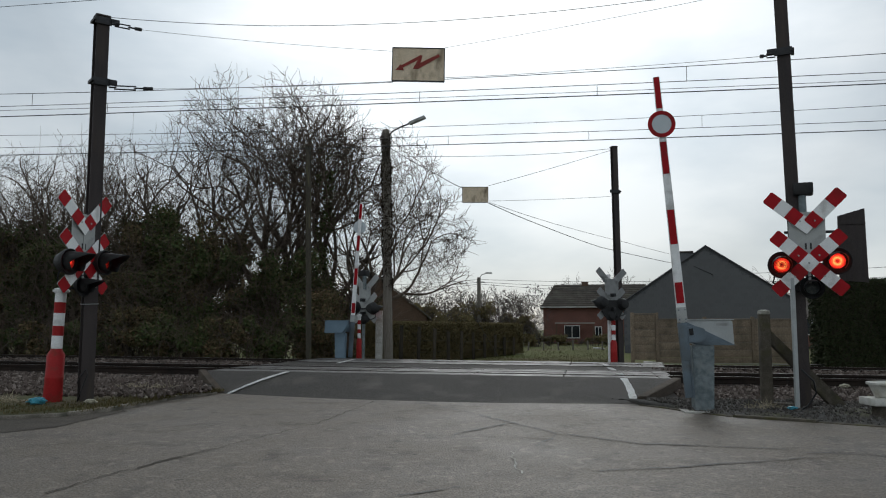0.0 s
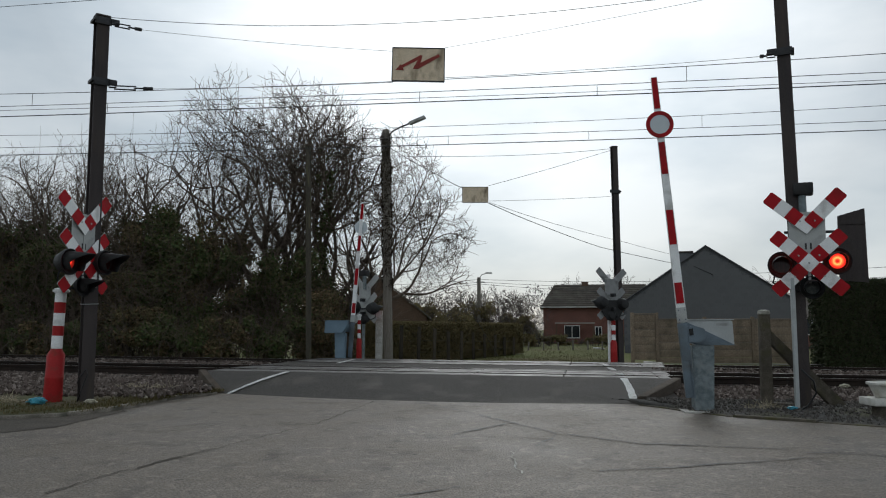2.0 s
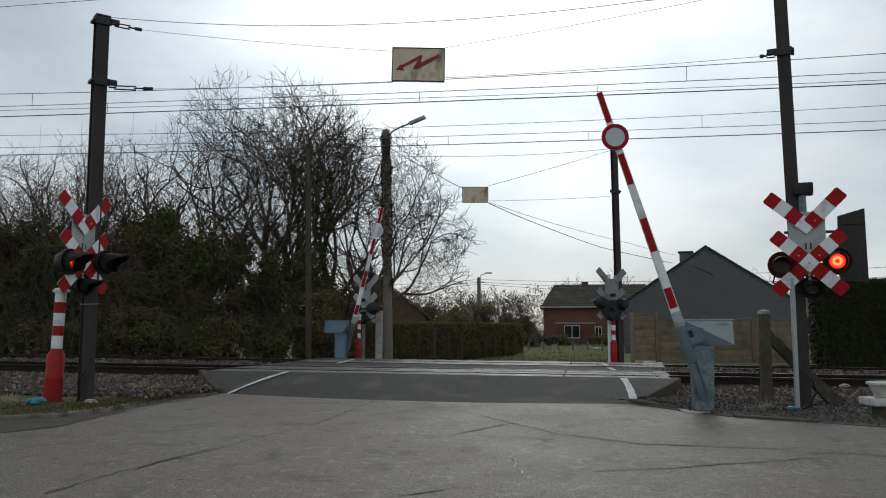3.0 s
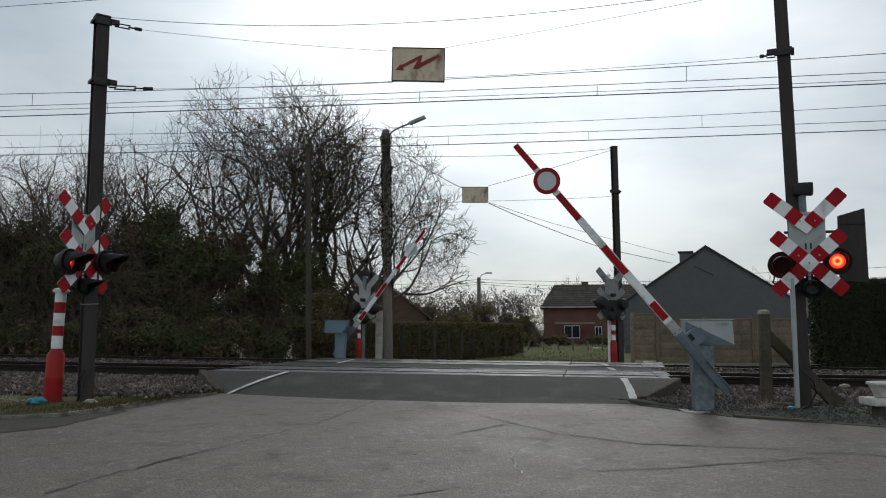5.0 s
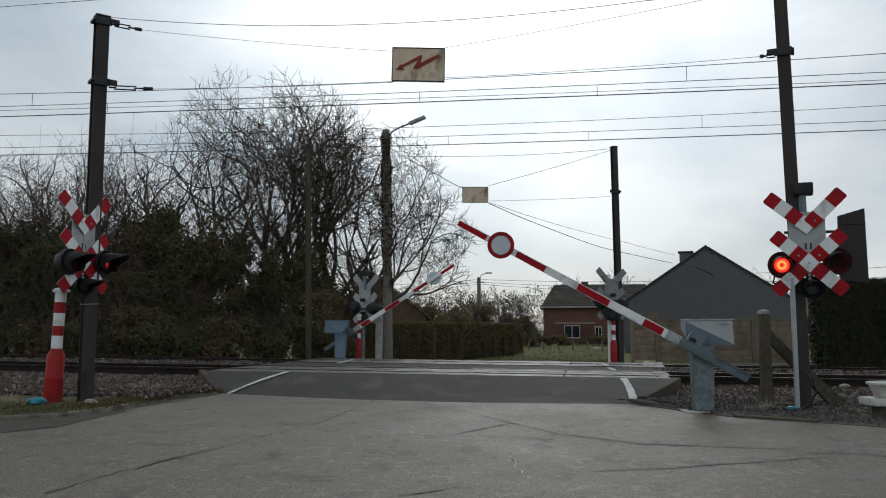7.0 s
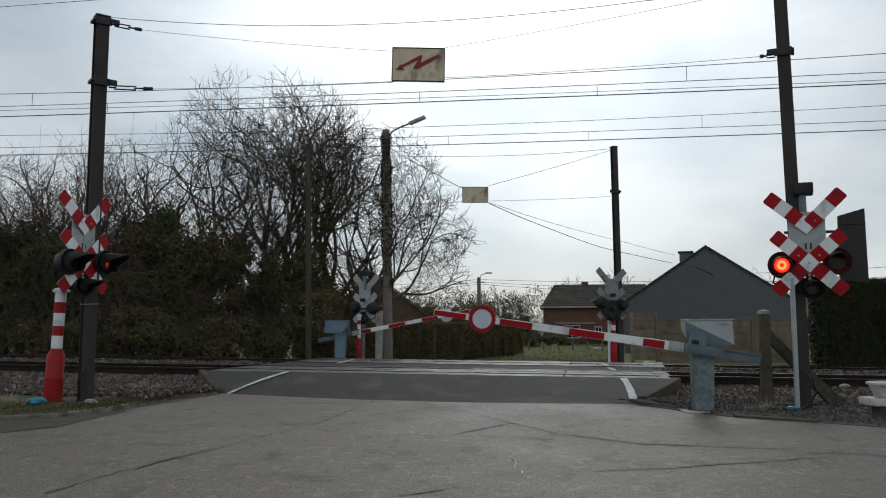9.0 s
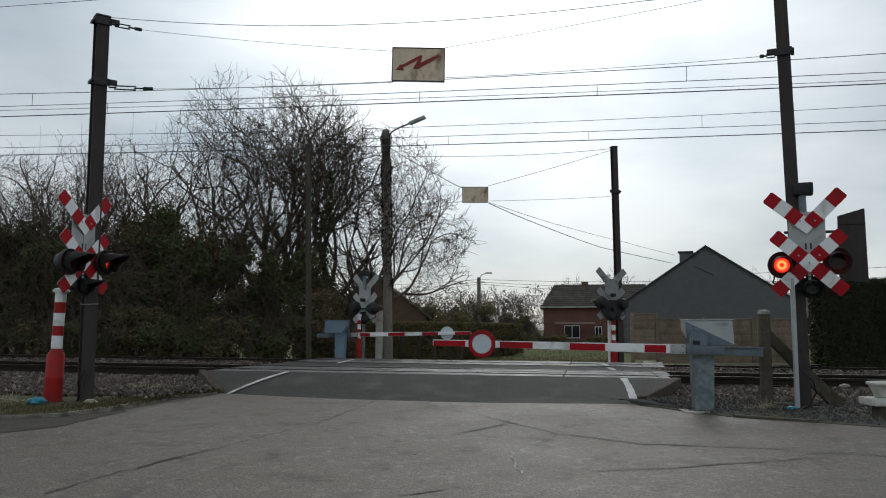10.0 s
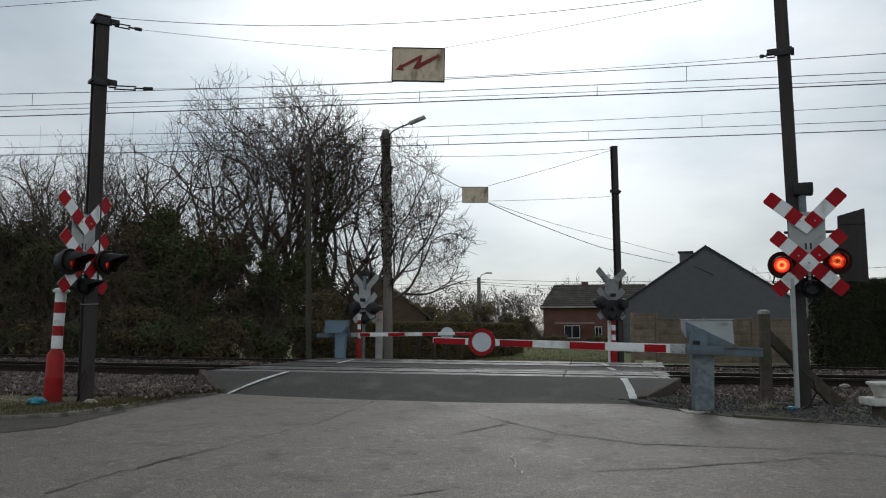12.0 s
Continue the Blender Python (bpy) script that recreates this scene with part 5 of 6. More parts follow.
    for j in range(stems):
        w = 2 * math.pi * (j + rnd.uniform(-0.3, 0.3)) / stems
        f = lean * rnd.uniform(0.35, 1.0)
        cx = sum(c[0] for c in crowns) / len(crowns)
        d = Vector((f * math.cos(w) + 0.07 * cx, 0.6 * f * math.sin(w), 1)).normalized()
        start = path[-1] + Vector((0.5 * trunk * math.cos(w), 0.5 * trunk * math.sin(w), -rnd.uniform(0.05, 0.5) * fork * 0.4))
        shoot(start, d, first * rnd.uniform(0.8, 1.15), trunk * rnd.uniform(0.4, 0.6), levels)
    raw("crown", cv, cf, twig or M_TWIG, t, True)
    return t


def leaf_cloud(name, parent, boxes, count, size, material, seed, cut=-0.05, freq=0.9):
    """Many small leaves that fill rounded clumps, thinned out by noise."""
    rnd = random.Random(seed)
    verts, faces = [], []
    made = 0
    tries = 0
    while made < count and tries < count * 8:
        tries += 1
        cx, cy, cz, rx, ry, rz = boxes[int(rnd.random() * len(boxes))]
        d = Vector((rnd.gauss(0, 1), rnd.gauss(0, 1), rnd.gauss(0, 1))).normalized() * rnd.random() ** 0.4
        p = Vector((cx + d.x * rx, cy + d.y * ry, cz + d.z * rz))
        if p.z < -0.02 or noise.noise(p * freq + Vector((seed, 0, 0))) < cut:
            continue
        a = Vector((rnd.gauss(0, 1), rnd.gauss(0, 1), rnd.gauss(0, 1))).normalized()
        b = a.orthogonal().normalized()
        s = size * rnd.uniform(0.6, 1.4)
        q = len(verts)
        verts += [tuple(p - a * s), tuple(p + b * s * 0.6), tuple(p + a * s), tuple(p - b * s * 0.6)]
        faces.append((q, q + 1, q + 2, q + 3))
        made += 1
    return raw(name, verts, faces, material, parent)


def shrub(x, y, z, w, d, h, seed, label, leaves=7000, material=None, size=0.055, stems=26, twig=None, group="thicket shrubs", category="shrub", cut=-0.05):
    """A dense ivy or bramble shrub: many arching stems and small leaves in clumps."""
    rnd = random.Random(seed)
    t = empty("shrub", Matrix.Translation((x, y, z)), label, category, group)
    v, f, tips = [], [], []
    for i in range(stems):
        sx, sy = rnd.uniform(-0.8, 0.8) * w / 2, rnd.uniform(-0.7, 0.7) * d / 2
        grow(v, f, tips, rnd, (sx, sy, -0.1), (rnd.gauss(0, 0.35), rnd.gauss(0, 0.35), 1), h * rnd.uniform(0.45, 0.8), rnd.uniform(0.012, 0.03), 2, 0.3, 0.02, 0.8, (3, 4), 0.006)
    raw("branchwork", v, f, twig or M_TWIG, t)
    boxes = []
    for i in range(16):
        bx, by, bz = rnd.uniform(-1, 1), rnd.uniform(-1, 1), rnd.random() ** 0.8
        r = rnd.uniform(0.16, 0.34)
        boxes.append((bx * w * 0.42, by * d * 0.4, h * (0.1 + 0.74 * bz), w * r * 0.8, d * r, h * r * 0.75))
    leaf_cloud("foliage", t, boxes, leaves, size, material or M_BRAMBLE, seed, cut)
    return t


# the great bare tree, its neighbours and the thicket under them
tree(-7.1, 33.0, [(-1.4, 0, 7.5, 2.7, 2.4, 4.5), (0.9, 0, 7.5, 2.9, 2.4, 4.5), (2.5, 0, 6.6, 2.3, 2.0, 4.1)], 3, "tall bare many-limbed tree above an ivy thicket", 12, 8, 2.75, 1.8, 0.8, 0.0125, 0.25, twiglets=1)
tree(-4.6, 32.2, [(0.2, 0, 6.4, 1.9, 1.8, 3.8)], 5, "tall bare tree with dense upright limbs", 6, 7, 2.3, 2.0, 0.35, 0.0105, 0.2, twiglets=1)
tree(-3.1, 31.4, [(0.9, 0, 6.3, 2.1, 1.8, 3.3), (1.7, 0, 4.7, 2.5, 1.7, 2.2)], 8, "bare tree spreading low twigs over the road", 12, 8, 1.75, 1.9, 0.95, 0.0105, 0.16, twiglets=1, droop=0.03)
tree(-10.6, 33.5, [(0.2, 0, 6.5, 2.7, 2.2, 4.0)], 13, "bare tree with a fine twiggy crown", 8, 7, 2.5, 1.6, 0.5, 0.01, 0.22, twiglets=1)
for x, y, h, s in ((-12.9, 32.8, 5.8, 17), (-15.3, 32.2, 5.6, 19), (-17.7, 32.5, 4.8, 23), (-20.6, 33.5, 4.6, 29)):
    tree(x, y, [(0, 0, h, 2.4, 2.0, 3.6)], s, "smaller bare tree with dense fine brown twigs", 8, 7, 2.2, 1.2, 0.55, 0.01, 0.18, twiglets=1, droop=0.015)
rnd = random.Random(77)
HEIGHTS = (5.8, 6.0, 5.7, 5.6, 5.6, 5.7, 5.6, 6.3, 6.3, 5.6, 4.6, 4.5, 3.0)
for i in range(13):
    x = -22.6 + 1.55 * i
    shrub(x, 30.6 + rnd.uniform(-0.5, 0.8) - 0.06 * x, 0.0, 3.0, 2.6, HEIGHTS[i], 100 + i, "dark overgrown ivy and bramble shrub beside the tracks", 13000, M_IVY if i % 3 else M_BRAMBLE, 0.06, 22)
for i in range(9):
    x = -27.0 + 2.0 * i
    shrub(x, 35.0, 0.0, 3.4, 2.4, (6.6, 6.4, 6.8, 6.6, 6.9, 6.6, 6.2, 6.4, 5.6)[i], 170 + i, "tall dense brown thicket behind the brambles", 9000, M_BRAMBLE if i % 2 else M_IVY, 0.075, 40, cut=-0.3)
for i in range(9):
    x = -18.0 + 1.75 * i
    shrub(x, 27.9 - 0.08 * x + rnd.uniform(-0.2, 0.3), 0.0, 2.3, 1.4, rnd.uniform(1.5, 2.6), 140 + i, "low tangled bramble at the foot of the thicket", 5200, M_IVY if i % 2 else M_BRAMBLE, 0.055, 16)
# ivy that climbs the trees
for x, y, z0, z1, r, s in ((-8.5, 32.6, 2.5, 4.8, 0.4, 1), (-4.7, 31.6, 1.5, 8.0, 0.45, 2), (-3.1, 31.2, 0.6, 2.6, 0.25, 3), (-11.4, 32.6, 3.5, 6.0, 0.6, 5)):
    ob = leaf_cloud("climbing_ivy", None, [(0, 0, z, r, r, 0.6) for z in np.arange(z0, z1, 0.4)], 2600, 0.055, M_IVY, 200 + s, -0.1, 1.6)
    ob.location = (x, y, 0)
    tagged(ob, "dark ivy climbing through bare limbs", "ivy", "ivy on the trees", "stuff")


# ---- ivy-clad lamp pole ----
t = empty("street_lamp", pose(-1.83, 27.0, 0.0, 0, -1.0, 0), "wooden pole street lamp clad in dead ivy", "street lamp")
part("pole", lathe([(0.16, -0.2), (0.155, 0.5), (0.13, 8.0), (0.11, 8.06)], 16), M_WOODPOLE, t)
rod("lamp_arm", [(0.05, 0, 7.8), (0.25, -0.06, 8.0), (0.5, -0.16, 8.1), (0.95, -0.35, 8.22)], 0.028, M_STEEL, t)
hd = part("lamp_head", block(-0.3, 0.3, -0.09, 0.09, -0.05, 0.06, 0.03), M_SIGNGREY, t)
hd.matrix_local = pose(1.1, -0.42, 8.26, 0, -17, -18)
leaf_cloud("dead_ivy", t, [(0, 0, z, 0.19 + 0.03 * math.sin(5 * z), 0.19, 0.28) for z in np.arange(2.7, 7.95, 0.22)], 14000, 0.032, M_DEADIVY, 31, -0.4, 2.0)
wire([(-1.6, 26.9, 6.45), (-1.334, 27.0, 5.931), (-0.28, 28.2, 3.87), (0.369, 29, 2.976), (2.2, 31.5, 0.1)], "thin guy wire slanting from the ivy-clad pole", 0.009, 4)

# pale post and sign backs beside it
t = empty("marker_post", pose(-2.06, 25.9, 0.1), "pale mossy concrete post beside the road", "post")
part("post", block(-0.11, 0.11, -0.08, 0.08, -0.2, 1.72, 0.015), M_PALECON, t)
part("sign_back", block(-0.22, 0.06, -0.1, -0.085, 1.5, 1.72, 0.004), M_HOUSE_GREY, t)

# ---- hedge and garden fence ----
def hedge(name, m, w, d, h, count, material, label, seed, size=0.05):
    t = empty(name, m, label, "hedge")
    rnd = random.Random(seed)
    bm = block(-w / 2 + 0.15, w / 2 - 0.15, -d / 2 + 0.15, d / 2 - 0.15, 0, h - 0.15, 0.05)
    part("core", bm, M_BARK, t, "dense inner twigs")
    verts, faces = [], []
    for _ in range(count):
        k = rnd.random()
        x, y, z = rnd.uniform(-w / 2, w / 2), rnd.uniform(-d / 2, d / 2), rnd.uniform(0, h)
        bulge = 0.1 * noise.noise((x * 1.3, z * 1.3, seed))
        if k < 0.6:
            y = -d / 2 + abs(rnd.gauss(0, 0.1)) + bulge
        elif k < 0.85:
            z = h - abs(rnd.gauss(0, 0.08)) + bulge
        else:
            x = rnd.choice((-1, 1)) * (w / 2 - abs(rnd.gauss(0, 0.08)))
        a = Vector((rnd.gauss(0, 1), rnd.gauss(0, 1), rnd.gauss(0, 1))).normalized()
        b = a.orthogonal().normalized()
        s = size * rnd.uniform(0.6, 1.4)
        p = Vector((x, y, z))
        q = len(verts)
        verts += [tuple(p - a * s), tuple(p + b * s * 0.6), tuple(p + a * s), tuple(p - b * s * 0.6)]
        faces.append((q, q + 1, q + 2, q + 3))
    raw("foliage", verts, faces, material, t)
    return t


hedge("hedge", pose(0.55, 34.6, 0.0, 0, 0, 66), 15.4, 1.0, 1.5, 60000, M_BROWNHEDGE, "clipped dark green and brown hedge behind a garden fence", 41, 0.035)
hedge("hedge", pose(16.1, 24.4, 0.0, 0, 0, -9), 9.0, 1.6, 2.75, 60000, M_HEDGE, "tall dark green hedge by the railway", 42, 0.04)
t = empty("garden_fence", Matrix(), "row of old dark wooden fence posts before a hedge", "fence")
rnd = random.Random(5)
for i in range(10):
    k = i / 9
    ob = part("fence_post", block(-0.06, 0.06, -0.05, 0.05, -0.1, 1.34 - 0.5 * k + rnd.uniform(-0.04, 0.04), 0.012), M_FENCE, t)
    ob.location = (-1.44 + 4.95 * k, 27.5 + 12.5 * k, 0)
    ob.rotation_euler = (0, radians(rnd.uniform(-2, 2)), 0)
for z0, z1 in ((0.4, 0.3), (0.85, 0.6)):
    rod("fence_wire", [(-1.44, 27.5, z0), (3.51, 40, z1)], 0.004, M_STEEL, t, 5)


# ---- houses ----
def gable_shell(t, w, d, eave, ridge, wall_mat, roof_mat, axis="y", over=0.25, roof_name="roof"):
    """Gable house; the ridge runs along the axis. Origin at the middle of its ground plan."""
    half = w / 2
    if axis == "y":
        part("wall", prism([(-half, -0.2), (half, -0.2), (half, eave), (0, ridge), (-half, eave)], "y", -d / 2, d / 2), wall_mat, t)
    else:
        part("wall", prism([(-half, -0.2), (half, -0.2), (half, eave), (0, ridge), (-half, eave)], "x", -d / 2, d / 2), wall_mat, t)
    k = (ridge - eave) / half
    r = []
    for s in (-1, 1):
        out = [(0, ridge + 0.02), (s * (half + over), eave - over * k + 0.02), (s * (half + over), eave - over * k + 0.14), (0, ridge + 0.14)]
        r.append(part(roof_name, prism(out, axis, -d / 2 - over, d / 2 + over), roof_mat, t))
    return r


def window(t, x, y, z, w, h, wall_out=-1):
    """A framed window on a wall that faces -y."""
    win = part("window", block(x - w / 2, x + w / 2, y - 0.03, y + 0.02, z, z + h), M_GLASS, t, "dark glazed window")
    for a, b, c, e in ((-w / 2 - 0.06, w / 2 + 0.06, h, h + 0.07), (-w / 2 - 0.06, w / 2 + 0.06, -0.08, 0), (-w / 2 - 0.06, -w / 2, 0, h), (w / 2, w / 2 + 0.06, 0, h), (-0.03, 0.03, 0, h)):
        part("frame", block(x + a, x + b, y - 0.06, y - 0.031, z + c, z + e), M_FRAME, win)


# slate-clad house; its gable faces the tracks, slates in rows
t = empty("slate_house", pose(15.1, 45.7, 0.0, 0, 0, -18.4), "low house with a dark slate-clad gable", "house")
gable_shell(t, 8.6, 8.0, 2.6, 5.5, M_SLATE, M_SLATE, "y", 0.03)
ch = part("chimney", block(-1.35, -0.7, -3.6, -2.9, 4.0, 5.3, 0.02), M_SLATE, t)
part("chimney_cap", block(-1.42, -0.63, -3.67, -2.83, 5.3, 5.38, 0.01), M_POLE, ch)
for s in (-1, 1):
    part("verge_board", prism([(0, 5.6), (s * 4.4, 2.64), (s * 4.4, 2.54), (0, 5.5)], "y", -4.07, -4.02), M_STEEL, t)
rod("cable_bracket", [(0.3, -4.0, 4.0), (0.3, -4.3, 4.05), (-0.6, -4.35, 4.5)], 0.02, M_STEEL, t)
slate_v, slate_f = [], []
rnd = random.Random(15)
z = 0.4
row = 0
while z < 5.3:
    half = 4.27 if z < 2.4 else 4.27 * (5.5 - z - 0.2) / 2.9
    x = -half + (0.13 if row % 2 else 0)
    while x < half - 0.2:
        q = len(slate_v)
        o = rnd.uniform(0.0, 0.003)
        slate_v += [(x + 0.005, -4.0 - 0.008 - o, z), (x + 0.255, -4.0 - 0.008 - o, z), (x + 0.255, -4.004, z + 0.2), (x + 0.005, -4.004, z + 0.2), (x + 0.005, -4.004, z), (x + 0.255, -4.004, z)]
        slate_f += [(q, q + 1, q + 2, q + 3), (q, q + 4, q + 5, q + 1)]
        x += 0.26
    z += 0.18
    row += 1
sl = raw("slate_cladding", slate_v, slate_f, island_mat("slate_tile", [(0.12, 0.121, 0.126), (0.132, 0.133, 0.138), (0.126, 0.127, 0.132)], 0.7), t)
tagged(sl, "overlapping dark slates", kind="stuff")

# garden wall of tan concrete planks between posts
t = empty("plank_wall", pose(0, 31.0, 0.0), "tan concrete plank garden wall between posts", "garden wall")
posts = [7.3, 8.25, 10.1, 11.95, 13.8]
for x in posts:
    ob = part("post", block(-0.06, 0.06, -0.07, 0.07, -0.2, 1.86 if x < 9 else 1.7, 0.01), M_BLOCK, t)
    ob.location = (x, 0, 0)
for a, b in zip(posts, posts[1:]):
    rise = 0.2 if a < 8 else 0.0
    for j in range(6):
        ob = part("plank", block(a + 0.065, b - 0.065, -0.03, 0.03, -0.15 + rise + j * 0.29, 0.132 + rise + j * 0.29, 0.008), M_BLOCK, t)
    part("coping", block(a + 0.062, b - 0.062, -0.06, 0.06, 1.592 + rise, 1.63 + rise, 0.006), M_BLOCK, t)

# red brick house
t = empty("brick_house", pose(13.85, 74.0, 0.0, 0, 0, -8), "red brick house with a brown tiled roof", "house")
part("wall", block(-4.5, 4.5, -3.2, 3.2, -0.2, 3.3), M_BRICK, t)
bm = bmesh.new()
e = [bm.verts.new(p) for p in ((-4.8, -3.6, 3.1), (4.8, -3.6, 3.1), (4.8, 3.6, 3.1), (-4.8, 3.6, 3.1), (-3.5, 0, 5.35), (4.8, 0, 5.35))]
for q in ((0, 1, 5, 4), (2, 3, 4, 5), (3, 0, 4), (1, 2, 5), (3, 2, 1, 0)):
    bm.faces.new([e[i] for i in q])
part("roof", bm, M_ROOF, t, "weathered brown tiled roof")
for r in range(12):
    k0 = r / 12
    part("tile_course", block(-4.8 + 1.3 * k0, 4.8, -3.6 + 3.6 * k0 - 0.03, -3.6 + 3.6 * k0 + 0.02, 3.1 + 2.25 * k0, 3.14 + 2.25 * k0), M_ROOF, t)
for x, w, z, h in ((-2.0, 1.25, 0.5, 1.0), (0.3, 0.5, 0.6, 0.8), (1.6, 0.55, 0.7, 0.75), (1.55, 0.5, 2.05, 0.7), (3.2, 0.55, 0.7, 0.75)):
    window(t, x, -3.2, z, w, h)
part("chimney", block(-1.0, -0.4, -0.3, 0.3, 4.8, 5.6, 0.02), M_BROWNBRICK, t)
part("gutter", block(-4.7, 4.7, -3.62, -3.5, 3.1, 3.2), M_FRAME, t)
t = empty("porch", pose(10.5, 70.05, 0.0, 0, 0, -8), "low open porch with a pale flat roof against the brick house", "porch")
part("porch_roof", block(-0.7, 2.7, -0.2, 0.6, 1.72, 1.8, 0.01), M_PALECON, t)
for q in (-0.6, 2.6):
    part("porch_post", block(q - 0.05, q + 0.05, -0.15, -0.05, -0.1, 1.72, 0.01), M_BROWNBRICK, t)

t = empty("gable_house", pose(-4.6, 58.0, 0.0, 0, 0, 0), "brown brick house gable behind bare twigs", "house")
gable_shell(t, 7.0, 8.0, 2.1, 4.9, M_BROWNBRICK, M_ROOF)
t = empty("roofed_house", pose(24.5, 58.0, 0.0), "low red brick house behind the slate roof", "house")
gable_shell(t, 8.0, 8.0, 2.0, 3.5, M_BRICK, M_ROOF, "x")
part("chimney", block(1.2, 1.8, -0.3, 0.3, 3.0, 4.0, 0.03), M_BRICK, t)
window(t, 0.3, -4.0, 0.9, 1.0, 1.0)

# far street lamp and its lines
t = empty("street_lamp", pose(2.7, 60.0, 0.0), "distant wooden pole street lamp carrying lines", "street lamp")
part("pole", lathe([(0.17, -0.2), (0.13, 5.1)], 12), M_WOODPOLE, t)
rod("lamp_arm", [(0, 0, 4.9), (0.2, 0, 5.3), (0.6, 0, 5.42)], 0.03, M_STEEL, t)
part("lamp_head", block(0.5, 1.0, -0.1, 0.1, 5.38, 5.48, 0.02), M_SIGNGREY, t)
part("cross_arm", block(-0.2, 0.45, -0.03, 0.03, 4.7, 4.78), M_STEEL, t)
for z0, z1 in ((4.95, 5.0), (4.75, 4.4), (4.6, 3.9)):
    wire([(2.7, 60.0, z0), (20.0, 62.0, z1)], "distant dark service line strung overhead", 0.014, 14, 0.15)
    wire([(2.7, 60.0, z0), (-14.0, 62.0, z1)], "distant dark service line strung overhead", 0.014, 14, 0.4)
wire([(16.5, 46.0, 4.4), (34, 40, 5.4)], "distant dark service line strung overhead", 0.014, 14, 0.25)
wire([(16.5, 46.0, 3.9), (34, 40, 4.8)], "distant dark service line strung overhead", 0.014, 14, 0.25)

# ---- distance: hedgerow shrubs and bare trees ----
rnd = random.Random(55)
for i in range(7):
    shrub(-4.5 + i * 1.7, 58 + rnd.uniform(-2, 5), 0.0, 3.2, 3.0, rnd.uniform(2.2, 3.4), 300 + i, "brown winter garden shrub in the distance", 3200, M_BROWNHEDGE, 0.09, 44, M_FARTWIG, "distant shrubs")
for i in range(6):
    shrub(7.6 + i * 1.5, 62 + rnd.uniform(-1, 2), 0.0, 2.2, 1.6, rnd.uniform(0.5, 0.95), 330 + i, "low brown garden bush before the brick house", 1200, M_BROWNHEDGE, 0.09, 10, M_FARTWIG, "distant shrubs")
for i, (x, y, h) in enumerate(((4, 95, 6.5), (8, 110, 7.5), (12, 120, 7.5), (0, 90, 6.0), (-4, 85, 7.0), (19.5, 90, 7.6), (22.5, 88, 7.2), (25, 88, 6.5), (32, 80, 7.5), (35, 84, 6.5), (15.5, 100, 8.0), (40, 85, 6))):
    tree(x, y, [(0, 0, h * 0.62, h * 0.3, h * 0.3, h * 0.4)], 400 + i, "distant bare tree on the skyline", 5, 5, h * 0.2, h * 0.2, 0.5, 0.02, 0.14, M_FARTWIG, "distant trees", 1)


def far_wood():
    """A low band of distant winter woodland along the skyline."""
    r = random.Random(66)
    verts, faces = [], []
    for _ in range(60000):
        w = r.uniform(-1.3, 1.3)
        d = r.uniform(150, 210)
        x, y = d * math.sin(w), d * math.cos(w)
        top = 9.0 + 3.0 * noise.noise((w * 9, 2.0, 0)) + 1.6 * noise.noise((w * 40, 5.0, 0))
        z = r.uniform(0, 1) ** 0.8 * top
        s = r.uniform(0.2, 0.5)
        q = len(verts)
        a = Vector((r.gauss(0, 1), r.gauss(0, 1), r.gauss(0, 1.2))).normalized()
        b = a.orthogonal().normalized()
        p = Vector((x, y, z))
        verts += [tuple(p - a * s), tuple(p + b * s * 0.3), tuple(p + a * s), tuple(p - b * s * 0.3)]
        faces.append((q, q + 1, q + 2, q + 3))
    tagged(raw("far_woodland", verts, faces, island_mat("winter_wood", [(0.11, 0.1, 0.1), (0.16, 0.145, 0.14), (0.13, 0.115, 0.11)], 0.95)), "low band of distant bare winter woodland", "woodland", kind="stuff")


far_wood()


def field_spot(r):
    y = 31 + 40 * r.random() ** 2
    return r.uniform(0.05, 0.22) * y, y, -0.06


scatter_grass("field_grass", 9000, field_spot, "tufted green field grass beyond the hedge", (0.04, 0.11), M_FIELD)


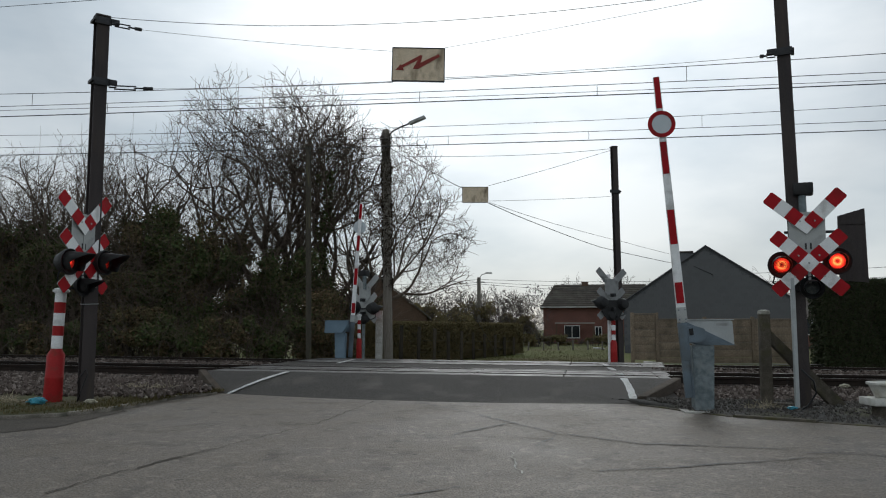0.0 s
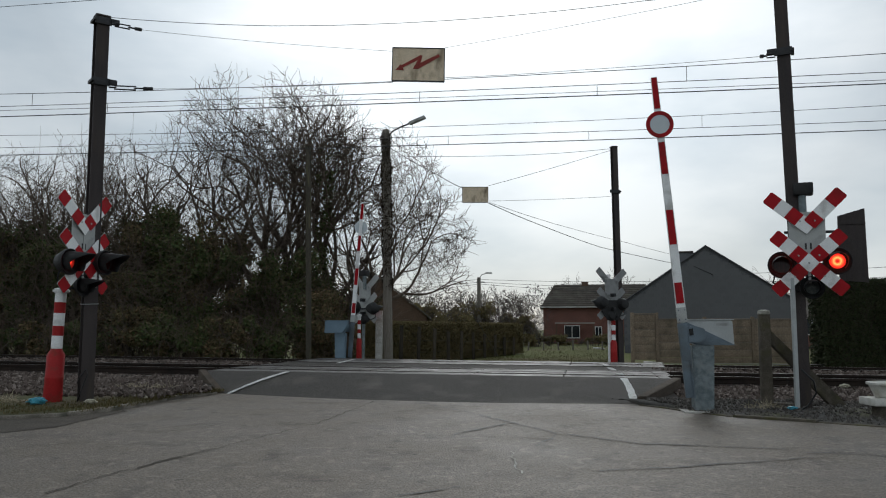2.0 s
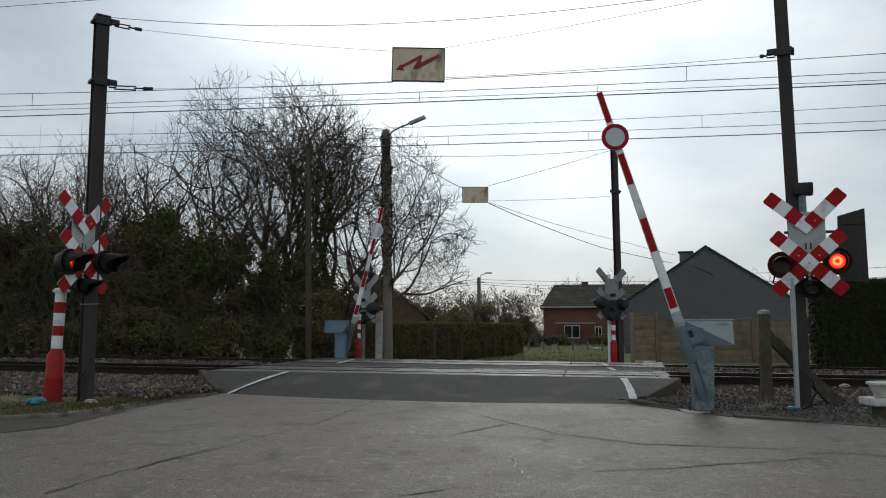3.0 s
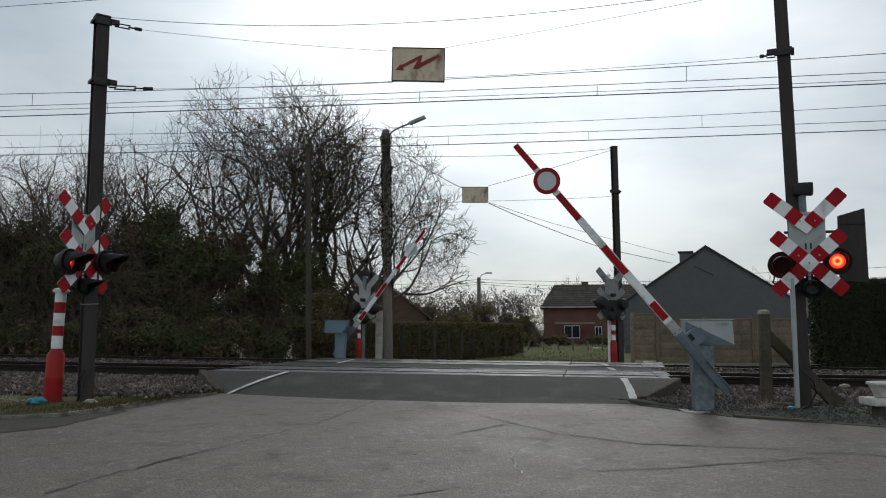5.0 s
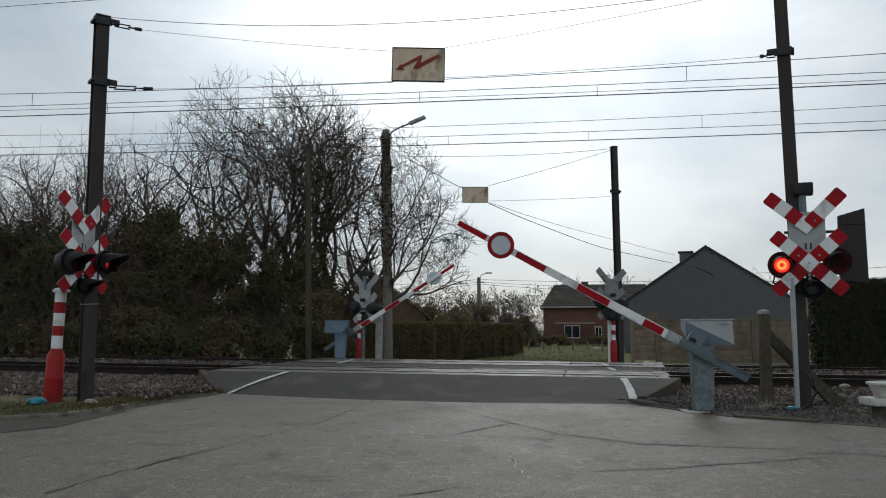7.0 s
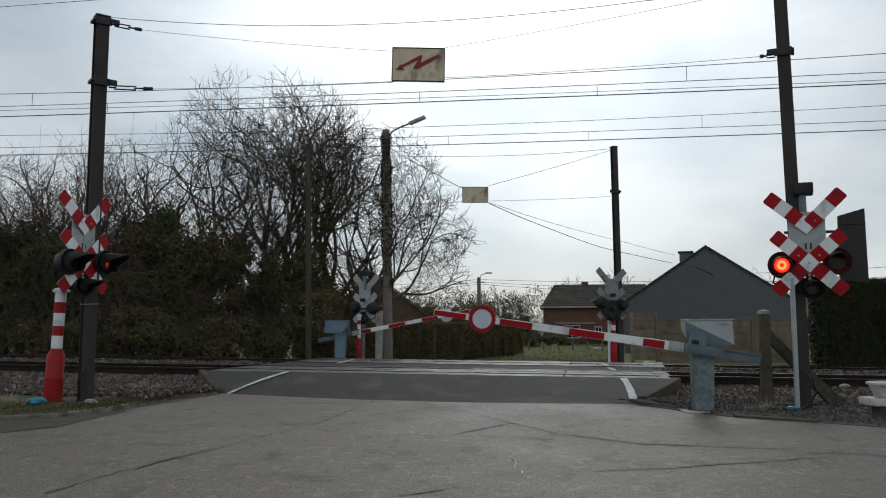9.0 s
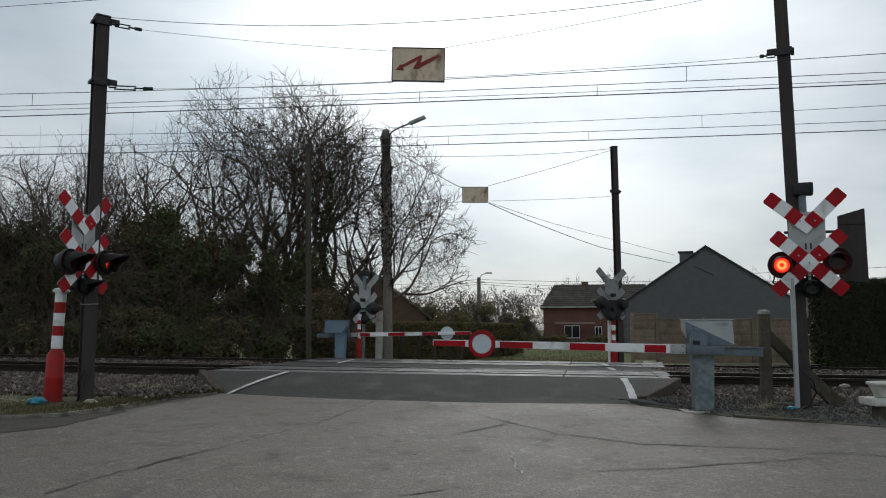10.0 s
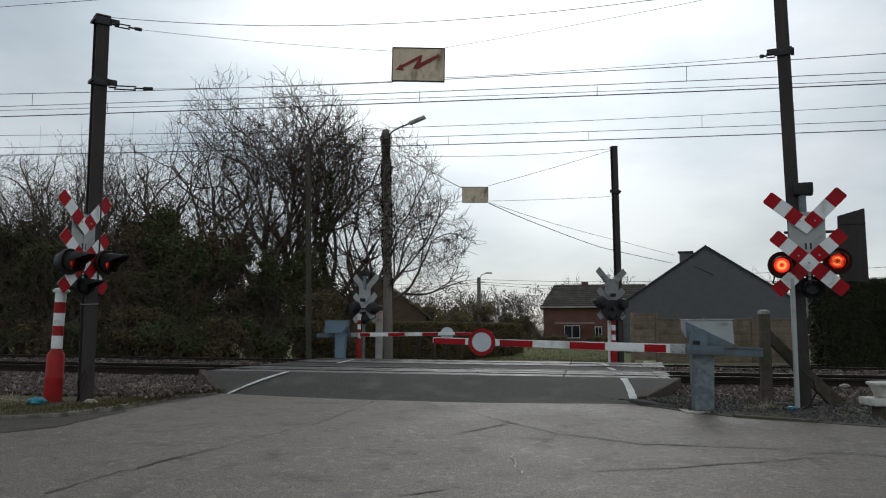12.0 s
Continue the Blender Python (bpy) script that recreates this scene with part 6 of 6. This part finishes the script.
# ---- what moves ----
NEAR_BOOM = [(0, 85.6), (1.7, 85.6), (1.9, 85.6), (2, 85.1), (2.2, 82.6), (2.5, 78.6), (3, 72.7), (3.2, 70.6), (4.8, 52.8), (5, 50.6), (5.5, 45.0), (6, 39.4), (6.5, 34.1), (7, 28.9), (7.2, 26.9), (8.8, 10.1), (9, 8.1), (9.5, 3.3), (9.8, 1.6), (10, 1.4), (10.2, 2.3), (10.5, 2.4), (10.8, 2.1), (11, 1.9), (12, 1.9)]
FAR_BOOM = [(0, 86.3), (1.7, 86.3), (2.0, 85.6), (2.5, 81.3), (3.0, 76.2), (3.2, 74.0), (4.8, 56.0), (5.0, 53.7), (5.5, 48.5), (6.0, 43.3), (6.5, 38.0), (7.0, 32.8), (7.2, 30.6), (8.8, 13.0), (9.0, 10.9), (9.5, 5.7), (9.9, 1.7), (10.2, 0.2), (10.5, 1.0), (10.8, 0.6), (11.0, 0.7), (12.0, 0.7)]
BEAT = 0.927


def lamp_rows(rise, fall):
    """Times and slat angles of a lamp that lights at rise and dims at fall, once a beat."""
    rows = []
    for k in range(-1, 14):
        for mid, a, b in sorted(((rise + BEAT * k, 0, 94), (fall + BEAT * k, 94, 0))):
            rows += [(mid - 0.1, a), (mid, 47), (mid + 0.1, b)]
    rows.sort()
    inside = [(t, a) for t, a in rows if 0 < t < 12]
    before = [r for r in rows if r[0] <= 0][-1]
    after = [r for r in rows if r[0] >= 12][0]

    def blend(p, q, t):
        return p[1] + (q[1] - p[1]) * (t - p[0]) / (q[0] - p[0])

    return [(0, blend(before, inside[0], 0))] + inside + [(12, blend(inside[-1], after, 12))]


def motions():
    for boom, rows in ((near_boom, NEAR_BOOM), (far_boom, FAR_BOOM)):
        walk(boom, [(t, pose(*PIVOT, 0, -a, 0)) for t, a in rows])
    for key, rise, fall in (("east", 0.43, 0.96), ("west", 0.85, 0.46)):
        for slat, place in LAMPS[key]:
            walk(slat, [(t, pose(*place, a, 0, 0)) for t, a in lamp_rows(rise, fall)])


motions()
